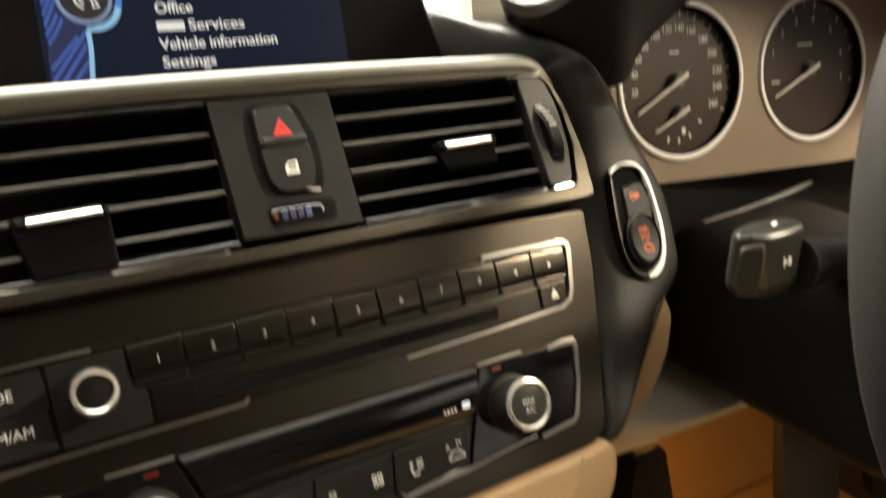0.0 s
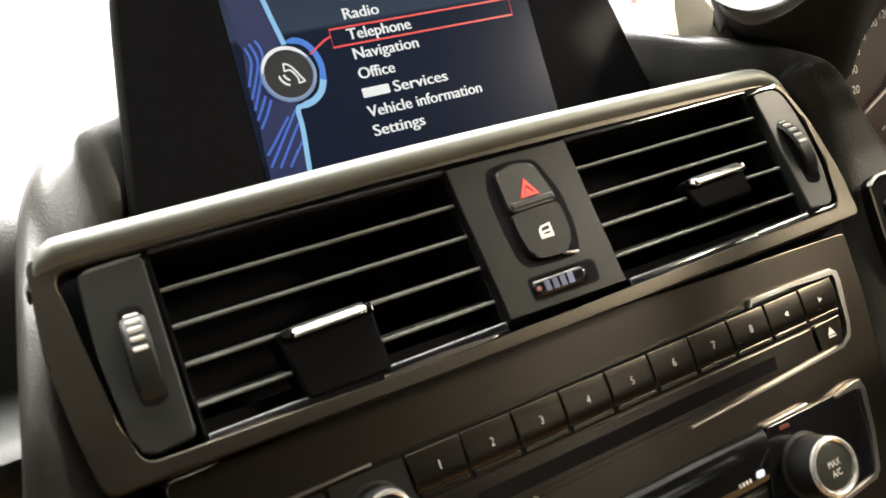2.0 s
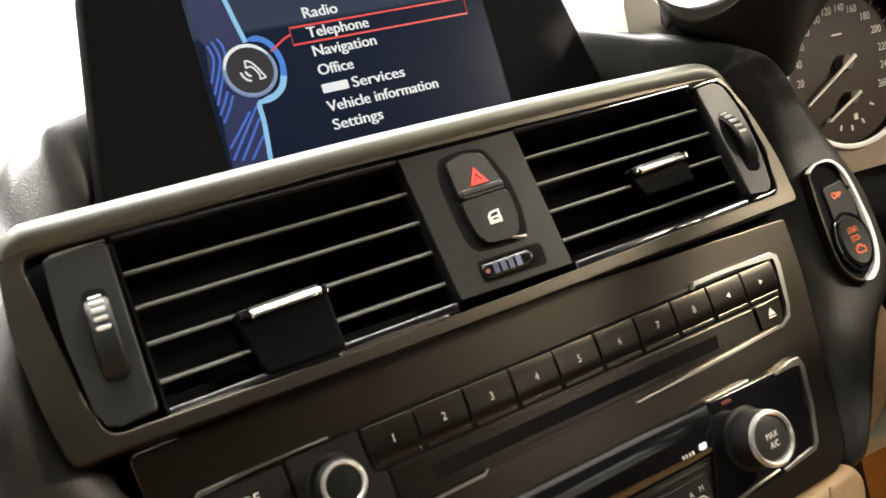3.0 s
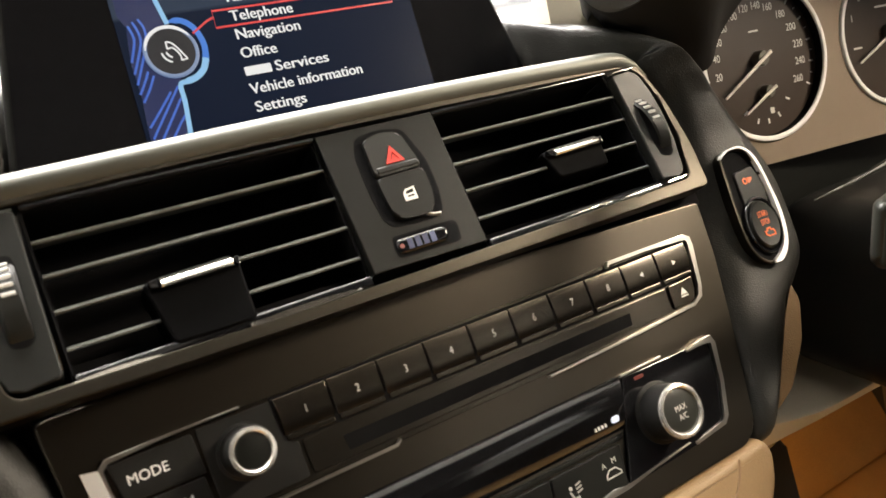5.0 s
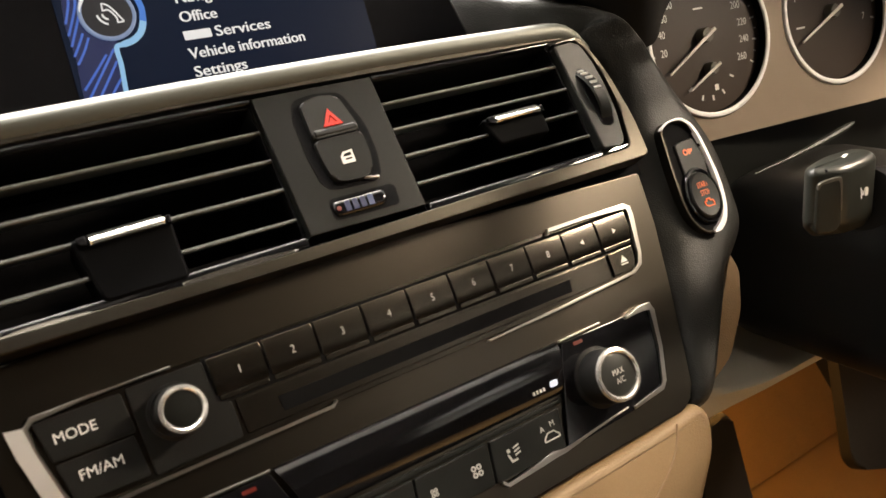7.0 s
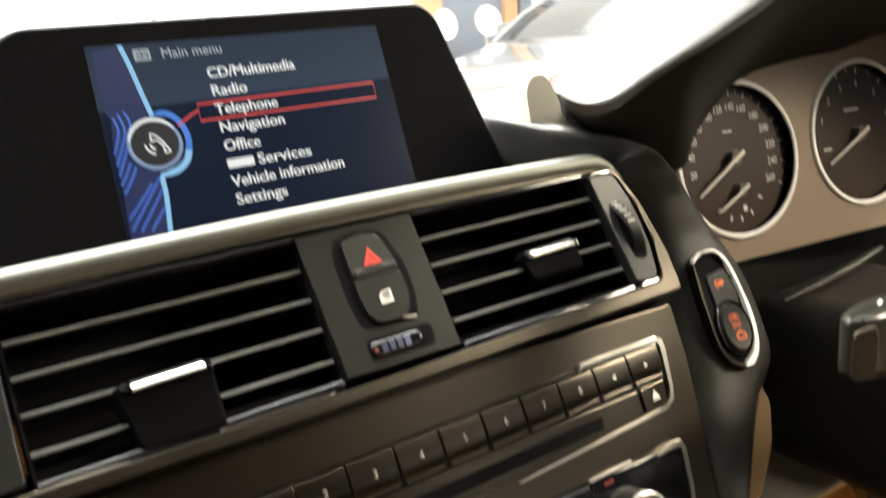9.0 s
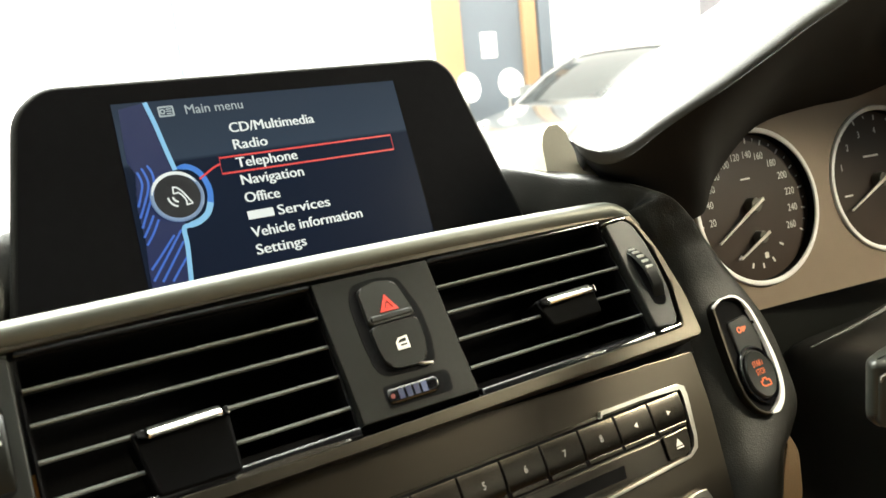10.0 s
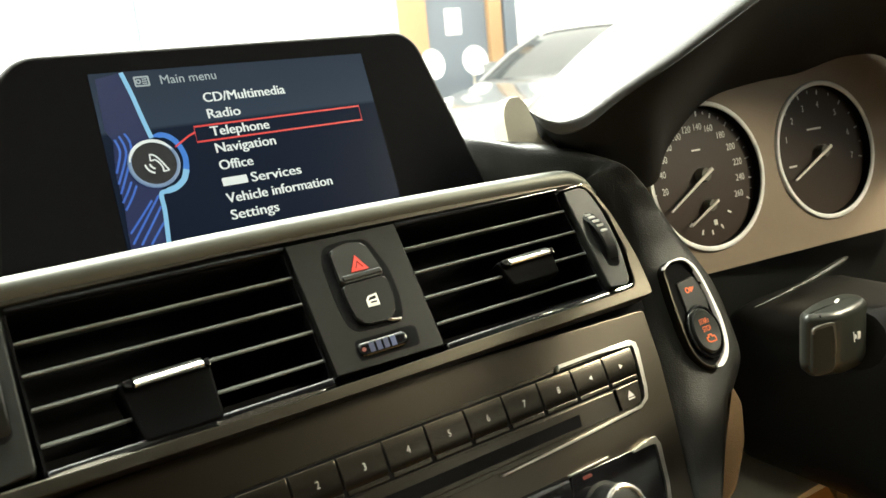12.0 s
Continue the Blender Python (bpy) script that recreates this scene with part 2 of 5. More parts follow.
def prism(poly, w0, w1, bevel=0.0, seg=2, bm=None):
    """A plate with the outline poly (mm, v down) from depth w0 up to w1, its front edge rounded."""
    bm = bm or bmesh.new()
    lo = [bm.verts.new((u * MM, -v * MM, w0 * MM)) for u, v in poly]
    hi = [bm.verts.new((u * MM, -v * MM, w1 * MM)) for u, v in poly]
    n = len(poly)
    bm.faces.new(lo[::-1])
    top = bm.faces.new(hi)
    for i in range(n):
        bm.faces.new((lo[i], lo[(i + 1) % n], hi[(i + 1) % n], hi[i]))
    if bevel:
        bmesh.ops.bevel(bm, geom=list(top.edges), offset=bevel * MM, segments=seg, profile=0.5, affect="EDGES",
                        clamp_overlap=True)
    return bm


def frame_ring(outer, inner, w0, w1, bevel=0.0, seg=2):
    """A plate with a hole; outer and inner have the same number of points."""
    bm = bmesh.new()
    n = len(outer)
    rings = []
    for poly, w in ((outer, w0), (outer, w1), (inner, w1), (inner, w0)):
        rings.append([bm.verts.new((u * MM, -v * MM, w * MM)) for u, v in poly])
    front = []
    for k in range(4):
        a, b = rings[k], rings[(k + 1) % 4]
        for i in range(n):
            f = bm.faces.new((a[i], a[(i + 1) % n], b[(i + 1) % n], b[i]))
            if k == 1:
                front.append(f)
    if bevel:
        ring_edges = [e for e in {e for f in front for e in f.edges}
                      if (e.verts[0] in rings[1] and e.verts[1] in rings[1])
                      or (e.verts[0] in rings[2] and e.verts[1] in rings[2])]
        bmesh.ops.bevel(bm, geom=ring_edges, offset=bevel * MM, segments=seg, profile=0.5, affect="EDGES",
                        clamp_overlap=True)
    return bm


def strip(path, width, w0, w1, bevel=0.3):
    """A thin bar along a path in the surface; width: one number or one per point."""
    n = len(path)
    ws = width if isinstance(width, (list, tuple)) else [width] * n
    left, right = [], []
    for i in range(n):
        a, b = Vector(path[max(i - 1, 0)]), Vector(path[min(i + 1, n - 1)])
        d = (b - a).normalized()
        p, q = Vector(path[i]), Vector((-d.y, d.x)) * ws[i] / 2
        left.append(tuple(p + q))
        right.append(tuple(p - q))
    return prism(left + right[::-1], w0, w1, bevel)


def lathe(profile, u, v, n=40, bm=None):
    """Turned round the axis out of the surface at u, v; profile rows are (radius, depth)."""
    bm = bm or bmesh.new()
    rings = []
    for r, w in profile:
        if r <= 0:
            rings.append([bm.verts.new((u * MM, -v * MM, w * MM))])
        else:
            rings.append([bm.verts.new(((u + r * math.cos(2 * math.pi * k / n)) * MM,
                                        -(v + r * math.sin(2 * math.pi * k / n)) * MM, w * MM)) for k in range(n)])
    for a, b in zip(rings, rings[1:]):
        for k in range(n):
            q = [a[k % len(a)], a[(k + 1) % len(a)], b[(k + 1) % len(b)], b[k % len(b)]]
            q = list(dict.fromkeys(q))
            if len(q) > 2:
                bm.faces.new(q)
    return bm


def tube(points, r, n=10, bm=None):
    """A round bar through the points (metres, local); r: one number or one per point."""
    bm = bm or bmesh.new()
    rs = r if isinstance(r, (list, tuple)) else [r] * len(points)
    pts = [Vector(p) for p in points]
    rings, up = [], Vector((0.13, 0.21, 0.97))
    for i, p in enumerate(pts):
        d = (pts[min(i + 1, len(pts) - 1)] - pts[max(i - 1, 0)]).normalized()
        x = up.cross(d).normalized()
        y = d.cross(x)
        rings.append([bm.verts.new(p + rs[i] * (x * math.cos(2 * math.pi * k / n) + y * math.sin(2 * math.pi * k / n)))
                      for k in range(n)])
    for a, b in zip(rings, rings[1:]):
        for k in range(n):
            bm.faces.new((a[k], a[(k + 1) % n], b[(k + 1) % n], b[k]))
    bm.faces.new(rings[0][::-1])
    bm.faces.new(rings[-1])
    return bm


def box(x0, y0, z0, x1, y1, z1, bevel=0.0, seg=2, bm=None):
    """A box in metres."""
    bm = bm or bmesh.new()
    m = Matrix.LocRotScale(((x0 + x1) / 2, (y0 + y1) / 2, (z0 + z1) / 2), None, (x1 - x0, y1 - y0, z1 - z0))
    got = bmesh.ops.create_cube(bm, size=1, matrix=m)
    if bevel:
        edges = list({e for v in got["verts"] for e in v.link_edges})
        bmesh.ops.bevel(bm, geom=edges, offset=bevel, segments=seg, profile=0.5, affect="EDGES", clamp_overlap=True)
    return bm


def text_mesh(words, size, u, v, w, align="CENTER", thick=0.15, squeeze=1.0, turn=0.0, fat=0.001):
    """Lettering centred on height v, at depth w, as a bmesh in local metres."""
    cu = bpy.data.curves.new("lettering", "FONT")
    cu.body, cu.size, cu.align_x, cu.align_y = words, size * MM, align, "CENTER"
    cu.extrude, cu.resolution_u, cu.offset = thick * MM, 3, size * MM * fat
    ob = bpy.data.objects.new("lettering", cu)
    scene.collection.objects.link(ob)
    bpy.context.view_layer.update()
    me = bpy.data.meshes.new_from_object(ob.evaluated_get(bpy.context.evaluated_depsgraph_get()))
    bm = bmesh.new()
    bm.from_mesh(me)
    bm.transform(pose(u * MM, -v * MM, w * MM, 0, 0, turn) @ Matrix.Diagonal((squeeze, 1, 1, 1)))
    bpy.data.objects.remove(ob)
    bpy.data.curves.remove(cu)
    bpy.data.meshes.remove(me)
    return bm


def offset(poly, d):
    """The polygon moved inwards by d (mm), for outlines listed clockwise or not."""
    c = len(poly)
    area = sum(poly[i - 1][0] * poly[i][1] - poly[i][0] * poly[i - 1][1] for i in range(c))
    s = 1 if area > 0 else -1
    out = []
    for i in range(c):
        a, p, b = Vector(poly[i - 1]), Vector(poly[i]), Vector(poly[(i + 1) % c])
        t = (b - a).normalized()
        out.append(tuple(p + Vector((-t.y, t.x)) * d * s))
    return out


def pad(poly, w_back, w_front, r, back=None, seg=5, cap=True):
    """A cushion: flat face, edge rounded by r, then straight back; back: local shifts (m) of further rings."""
    bm = bmesh.new()
    rings = []
    for k in range(seg + 1):
        a = radians(90 * k / seg)
        o, w = r * (1 - math.sin(a)), w_front - r * (1 - math.cos(a))
        rings.append([bm.verts.new((u * MM, -v * MM, w * MM)) for u, v in offset(poly, o)])
    for shift in back or (Vector(),):
        rings.append([bm.verts.new(Vector((u * MM, -v * MM, w_back * MM)) + shift) for u, v in poly])
    n = len(poly)
    if cap:
        bm.faces.new(rings[0])
    for a, b in zip(rings, rings[1:]):
        for i in range(n):
            bm.faces.new((a[i], a[(i + 1) % n], b[(i + 1) % n], b[i]))
    bm.faces.new(rings[-1][::-1])
    return bm


def mirror(poly, c=-11.0):
    return [(2 * c - u, v) for u, v in poly[::-1]]


# ---------------------------------------------------------------- dashboard
dash = thing("dashboard", RADIO, "black soft-grained dashboard with beige lower trim", "dashboard", kind="structure")


def glide(points, count):
    """Points resampled along a smooth curve through them."""
    p = [Vector(q) for q in points]
    out = []
    for i in range(count):
        t = (len(p) - 1) * i / (count - 1)
        k = min(int(t), len(p) - 2)
        f = t - k
        a, b, c, d = p[max(k - 1, 0)], p[k], p[k + 1], p[min(k + 2, len(p) - 1)]
        out.append(tuple(0.5 * (2 * b + (c - a) * f + (2 * a - 5 * b + 4 * c - d) * f * f + (3 * b - a - 3 * c + d) * f ** 3)))
    return out


def on_radio(u, v, w=0.0):
    """A place on the radio's face, millimetres, in the world."""
    return tuple(RADIO @ Vector((u * MM, -v * MM, w * MM)))


def side_pad(crest, inner, shoulder=0.0, bulge=0.0, count=90):
    """Soft pad beside the stack: a swelling face from the inner line to the crest, a flat shoulder near its upper end, then the back falls away."""
    bm = bmesh.new()
    out = RADIO.to_3x3() @ Vector((0, 0, 0.001))
    rows = []
    swell = ((0, 0, 0), (0.06, 2.5, 0), (0.14, 5.6, 0.001), (0.25, 7.2, 0.003), (0.4, 7.4, 0.006), (0.55, 6.9, 0.010), (0.68, 6.3, 0.0135), (0.78, 5.6, 0.0155),
             (0.85, 4.6, 0.0160), (0.90, 3.6, 0.0145), (0.94, 2.7, 0.0110), (0.97, 1.9, 0.0065), (1.0, 0.5, 0))
    for n, (c, i) in enumerate(zip(glide(crest, count), glide(inner, count))):
        c, i = Vector(c), Vector(i)
        g = min(1.0, max(0.0, (n / count - 0.06) / 0.06)) * (1 - min(1.0, max(0.0, (n / count - 0.19) / 0.22)))
        b = 4.0 * max(0.0, 1 - abs(n / count - 0.36) / 0.12)
        row = [i - out * 10] + [i.lerp(c, f) + out * (d + bulge * b * min(1.0, 4 * f, 4 * (1 - f))) - Vector((0, g * q * shoulder, 0)) for f, d, q in swell]
        row += [c + Vector((0, 0.004, 0.0003)), c + Vector((0, 0.010, 0.0002)), c + Vector((0, 0.020, -0.0012)), c + Vector((0, 0.032, -0.005)), c + Vector((0, 0.05, -0.014)), c + Vector((0, 0.10, -0.05))]
        rows.append([bm.verts.new(q) for q in row])
    for a, b in zip(rows, rows[1:]):
        for k in range(len(a) - 1):
            bm.faces.new((a[k], a[k + 1], b[k + 1], b[k]))
    bm.transform(RADIO.inverted())
    return bm


def both(rows):
    """Rows of crest and inner line: metres where three numbers are given, else millimetres on the radio's face."""
    put = lambda q, w: q if len(q) == 3 else on_radio(*q, w)
    return [put(c, 0.0) for c, i in rows], [put(i, -7.0) for c, i in rows]


part("side_pad", side_pad(*both([
    ((0.076, 0.088, 0.030), (0.076, 0.066, 0.0)), ((0.103, 0.076, 0.0290), (0.102, 0.058, -0.005)), ((0.113, 0.060, 0.0254), (0.111, 0.034, -0.005)), ((0.123, 0.044, 0.0232), (0.121, 0.02, -0.005)),
    ((0.1345, 0.02, 0.0182), (0.131, 0.012, -0.006)), ((145, -96), (128, -92)), ((157, -82.5), (129.5, -81)), ((165.5, -69), (132, -69)),
    ((171, -53), (134, -54)), ((178, -37), (134, -38)), ((183, -20), (132, -20)), ((183, 3), (128, 3)), ((180, 18), (126, 20)),
    ((168, 29), (123, 32)), ((159, 35), (121, 42)), ((146, 53), (117, 58)), ((122, 82), (111, 82)), (on_radio(116, 90, -12), on_radio(106, 89, -18))]), 1.0, 1.0), M_LEATHER, dash)
part("side_pad", side_pad(*both([
    ((-0.112, 0.090, 0.034), (-0.112, 0.068, 0.0)), ((-0.138, 0.075, 0.0335), (-0.136, 0.058, -0.004)), ((-0.147, 0.058, 0.0305), (-0.146, 0.034, -0.005)), ((-0.1575, 0.05, 0.0255), (-0.155, 0.022, -0.006)),
    ((-0.1655, 0.045, 0.0165), (-0.161, 0.016, -0.010)), ((-0.171, 0.03, 0.0045), (-0.165, 0.006, -0.014)), ((-0.1755, 0.008, -0.009), (-0.167, -0.006, -0.022)),
    ((-181, -52), (-166, -52)), ((-186, -30), (-160, -30)), ((-193, -8), (-150, -8)), ((-192, 12), (-147, 12)), ((-180, 36), (-143, 34)),
    ((-165, 58), (-139, 58)), ((-154, 76), (-135, 78))])), M_LEATHER, dash)
cheek = [(166, 34), (174, 26), (177, 40), (168, 58), (150, 76), (130, 84), (120, 88)]
part("side_cheek", pad(rounded(cheek, 4, 3), -40, -6, 3), M_BEIGE, dash, "beige soft side cheek")
part("side_cheek", pad(rounded(mirror(cheek), 4, 3), -40, -6, 3), M_BEIGE, dash, "beige soft side cheek")
console = [(-140, 90), (20, 88), (90, 86), (112, 84), (117, 92), (112, 106), (96, 122), (66, 150), (40, 190), (-110, 190)]
part("console_front", pad(rounded(console, 10, 3), -90, 2, 5), M_BEIGE, dash, "beige grained console front")
seam = tube([(u * MM, -v * MM, 0.0021) for u, v in glide([(95, 88), (91, 95), (83, 103), (66, 114), (44, 140), (30, 175)], 20)], 0.0006, 6)
part("seam", seam, M_WOOD, dash, "stitched brown seam")


def dash_top():
    """Upper dash: a broad pad that falls gently towards the windscreen."""
    bm = bmesh.new()
    rows = []
    prof = ((0.045, -0.055), (0.05, -0.01), (0.07, 0.012), (0.11, 0.020), (0.18, 0.022), (0.28, 0.018), (0.40, 0.004),
            (0.50, -0.02), (0.52, -0.09))
    for y, z in prof:
        rows.append([bm.verts.new((x, y + 0.10 * (x / 0.75) ** 2, z - 0.018 * (x / 0.75) ** 2))
                     for x in np.linspace(-0.74, 0.74, 31)])
    for a, b in zip(rows, rows[1:]):
        for k in range(len(a) - 1):
            bm.faces.new((a[k], a[k + 1], b[k + 1], b[k]))
    bm.transform(RADIO.inverted())
    return bm


part("upper_pad", dash_top(), M_LEATHER, dash)


def knee_panel():
    bm = box(0.10, 0.012, -0.20, 0.72, 0.06, -0.066, 0.006)
    box(-0.72, -0.0, -0.20, -0.16, 0.06, -0.045, 0.012, bm=bm)
    bm.transform(RADIO.inverted())
    return bm


def knee_edge():
    """Beige lower lip of the knee panel, deep beside the console and thinning outwards."""
    bm = bmesh.new()
    line = ((0.112, -0.187, -0.212), (0.150, -0.189, -0.213), (0.178, -0.193, -0.2135), (0.202, -0.200, -0.214), (0.228, -0.2065, -0.2145), (0.254, -0.2085, -0.215), (0.30, -0.2085, -0.217), (0.45, -0.209, -0.219), (0.72, -0.21, -0.22))
    rows_ = []
    for x, hi, lo in line:
        m = (hi - lo) / 2
        rows_.append([bm.verts.new((x, y, z)) for y, z in ((0.03, hi + 0.004), (-0.022, hi + 0.001), (-0.031, hi), (-0.034, hi - 0.4 * m), (-0.034, lo + 0.4 * m), (-0.031, lo), (-0.02, lo - 0.001), (0.03, lo - 0.002))])
    for a, b in zip(rows_, rows_[1:]):
        for k in range(7):
            bm.faces.new((a[k], a[k + 1], b[k + 1], b[k]))
    bm.transform(RADIO.inverted())
    return bm


part("knee_panel", knee_panel(), M_PANEL, dash)
part("knee_edge", knee_edge(), M_BEIGE_LIT, dash, "beige lower edge strip, paled for its light")


def hood_mesh(k0, k1):
    """Cowl over the instruments: dark throat, rounded lip, broad top."""
    lip = [(-139.5, -47, 26), (-140, -40.5, 33), (-137, -36, 37), (-131, -33, 41), (-123, -33.8, 49), (-112, -41.5, 62),
           (-102, -47.5, 72), (-92, -53.4, 82), (-75.5, -63.6, 95), (-57.9, -73.9, 106), (-23.5, -88.8, 120), (29, -100.6, 122), (89, -102.6, 122), (149, -88.6, 116), (209, -43.6, 101)]
    inner = [(-104, -52), (-125, -45), (-118, -34), (-108, -22), (-92, -8), (-70, 2), (-49, 1), (-38.5, -15), (-17, -33),
             (5, -44), (43, -49), (80, -51), (128, -58), (170, -50), (200, 0)]
    bm = bmesh.new()
    rows = [[], [], [], [], [], [], [], []]
    n = len(lip)
    grow = (0.0, 0.45, 0.7, 0.88)
    for i, ((u, v, w), (iu, iv)) in enumerate(zip(lip, inner)):
        f = grow[i] if i < 4 else 1.0
        shape = ((iu - u, iv - v, 2 - w), ((iu - u) / 2 - 2, (iv - v) / 2, -0.45 * w), (0, 2, -4), (0, -1, 0), (0, -7, -3),
                 (-2, -20, -30), (4, -27, -66), (10, -4, -162))
        flank = (0, 0, 0, 0, 2, 12, 32, 70)
        for j, (row, (du, dv, dw), q) in enumerate(zip(rows, shape, flank)):
            q *= 1 - f
            g = (1.0, 0.9, 0.7, 0.5, 0.32, 0.18, 0.08)[i] if i < 7 else 0.0
            lean = 0.69 * (q - f * dw) * g if j > 4 else 0.0
            if j > 4:
                dv = dv * (1 - g) + 10 * g
            row.append((u + f * du + lean, v + f * dv + 0.35 * q, w + f * dw - q))
    rows = [glide(r, 70) for r in rows]
    cols = [glide([r[k] for r in rows], 36) for k in range(70)]
    made = [[bm.verts.new((u * MM, -v * MM, w * MM)) for u, v, w in c] for c in cols]
    for a, b in zip(made, made[1:]):
        for k in range(k0, k1):
            bm.faces.new((a[k], a[k + 1], b[k + 1], b[k]))
    bmesh.ops.delete(bm, geom=[v for v in bm.verts if not v.link_faces], context="VERTS")
    bmesh.ops.remove_doubles(bm, verts=bm.verts, dist=0.00002)
    bm.transform(RADIO.inverted() @ CLUSTER)
    return bm


part("instrument_hood", hood_mesh(11, 35), M_PAD_LIT, dash)
part("hood_throat", hood_mesh(0, 11), M_PAD_SHADED, dash, "underside of the hood, coloured darker for its shade")
fin = prism(rounded([(-139.5, -50), (-137, -57), (-131, -60), (-125, -57), (-121.5, -44), (-104, -36), (-98, -30), (-98, -18), (-139, -18)], 5, 4), -16, -2, 0.9, 3)
fin.transform(RADIO.inverted() @ CLUSTER)
part("hood_skirt", fin, M_BEIGE_LIT, dash, "beige skirt at the end of the hood, paled for its light")

# ---------------------------------------------------------------- centre vents
bezel = thing("vent_bezel", VENT, "satin silver frame round the centre air vents", "vent frame")
outer = rounded([(-168.5, -6), (-60, -11), (112, -9), (122, -4), (126.6, 4), (130.6, 22), (132.4, 44), (131.6, 65), (-60, 64.5), (-166, 64), (-168.5, 46), (-170.6, 24)], 4, 4)
inner = rounded([(-162.5, 0.5), (-60, -1.6), (112, 0.5), (119, 1.5), (124, 6), (128, 20), (128, 39), (122.8, 58.6), (-60, 60.6), (-154, 58.6), (-157.4, 47), (-160.2, 24)], 4, 4)


part("frame", frame_ring(outer, inner, -7, 2.4, 0.9, 3), M_METAL_SHADED, bezel, "satin graphite lower frame, darkened for its shade")
def top_bar():
    """Round-nosed bar that caps the frame: broad top, front rolling down and tucking under, ends turned down."""
    bm = bmesh.new()
    n, rows = 60, []
    for i in range(n + 1):
        u = -170.5 + 300.5 * i / n
        d = max(0.0, (u - 111) / 19) if u > 111 else max(0.0, (-159 - u) / 11.5)
        d = min(d, 1.0)
        drop = 13 * (1 - math.sqrt(1 - d * d))
        top = -11.6 - 1.0 * math.exp(-((u + 50) / 70) ** 2) + (2.8 if u > 0 else 0) * (u / 130) ** 2 + drop
        low = -1.2 + (3.6 if u > 0 else 0.6) * (u / 130) ** 2 + 6 * d ** 2
        row = []
        for k in range(13):
            a = radians(118 - 196 * k / 12)
            f = (1 - math.sin(a) / math.sin(radians(90))) / 2
            reach = -4.5 + 9.6 * (1 - 0.5 * d ** 2) * max(0.0, math.cos(a)) ** 0.8 + (4.0 * math.cos(a) if a > math.pi / 2 else 0)
            row.append(bm.verts.new((u * MM, -(top + (low - top) * f) * MM, reach * MM)))
        rows.append(row)
    for a, b in zip(rows, rows[1:]):
        for k in range(12):
            bm.faces.new((a[k], a[k + 1], b[k + 1], b[k]))
    return bm


part("top_bar", top_bar(), M_SILVER, bezel)
# added blocks that keep footwell light from leaking round the frame
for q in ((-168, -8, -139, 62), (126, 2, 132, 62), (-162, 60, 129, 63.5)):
    part("leak_block", prism(rrect(*q, 1, 2), -30, -9), M_CAVITY, bezel, "added black block behind the frame against light leaks")


def slat(u0, u1, v):
    """A blade with a beaded front edge, rising slightly towards its back."""
    bm = bmesh.new()
    prof = ((-0.65, -0.9), (-0.7, -0.2), (-0.4, 0.4), (0.2, 0.5), (0.6, 0.1), (0.65, -0.5), (0.3, -1.2), (-3.0, -14.0), (-3.6, -14.0), (-0.5, -1.3))
    ends = [[bm.verts.new((u * MM, -(v + dv) * MM, (w - 0.8) * MM)) for dv, w in prof] for u in (u0, u1)]
    n = len(prof)
    for k in range(n):
        bm.faces.new((ends[0][k], ends[0][(k + 1) % n], ends[1][(k + 1) % n], ends[1][k]))
    bm.faces.new(ends[0])
    bm.faces.new(ends[1][::-1])
    return bm


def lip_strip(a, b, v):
    """Thin strip drawn for a reflected glint; it swells in its middle and runs out to points."""
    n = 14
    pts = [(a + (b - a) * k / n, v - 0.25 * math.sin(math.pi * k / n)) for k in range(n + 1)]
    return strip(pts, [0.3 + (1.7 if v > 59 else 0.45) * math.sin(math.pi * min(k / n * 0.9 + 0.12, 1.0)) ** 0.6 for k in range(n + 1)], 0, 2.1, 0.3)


def lever_edge(u0, u1, v):
    """Chrome bar of the lever: sloping upper face, rolled front, short under face."""
    bm = bmesh.new()
    prof = ((-0.6, 2.2), (-0.3, 3.4), (1.2, 4.9), (2.0, 5.5), (2.8, 5.6), (3.4, 5.1), (3.7, 4.2), (3.7, 2.6))
    rows = [[bm.verts.new((u * MM, -(v + dv - t * (u - u0) / (u1 - u0)) * MM, (w - e) * MM)) for dv, w in prof]
            for u, e, t in ((u0, 1.2, 0.6), (u0 + 0.5, 0.2, 0.6), (u0 + 1.2, 0, 0.6), (u1 - 1.2, 0, 0.6), (u1 - 0.5, 0.2, 0.6), (u1, 1.2, 0.6))]
    for a, b in zip(rows, rows[1:]):
        for k in range(len(prof) - 1):
            bm.faces.new((a[k], a[k + 1], b[k + 1], b[k]))
    bm.faces.new(rows[0])
    bm.faces.new(rows[-1][::-1])
    return bm


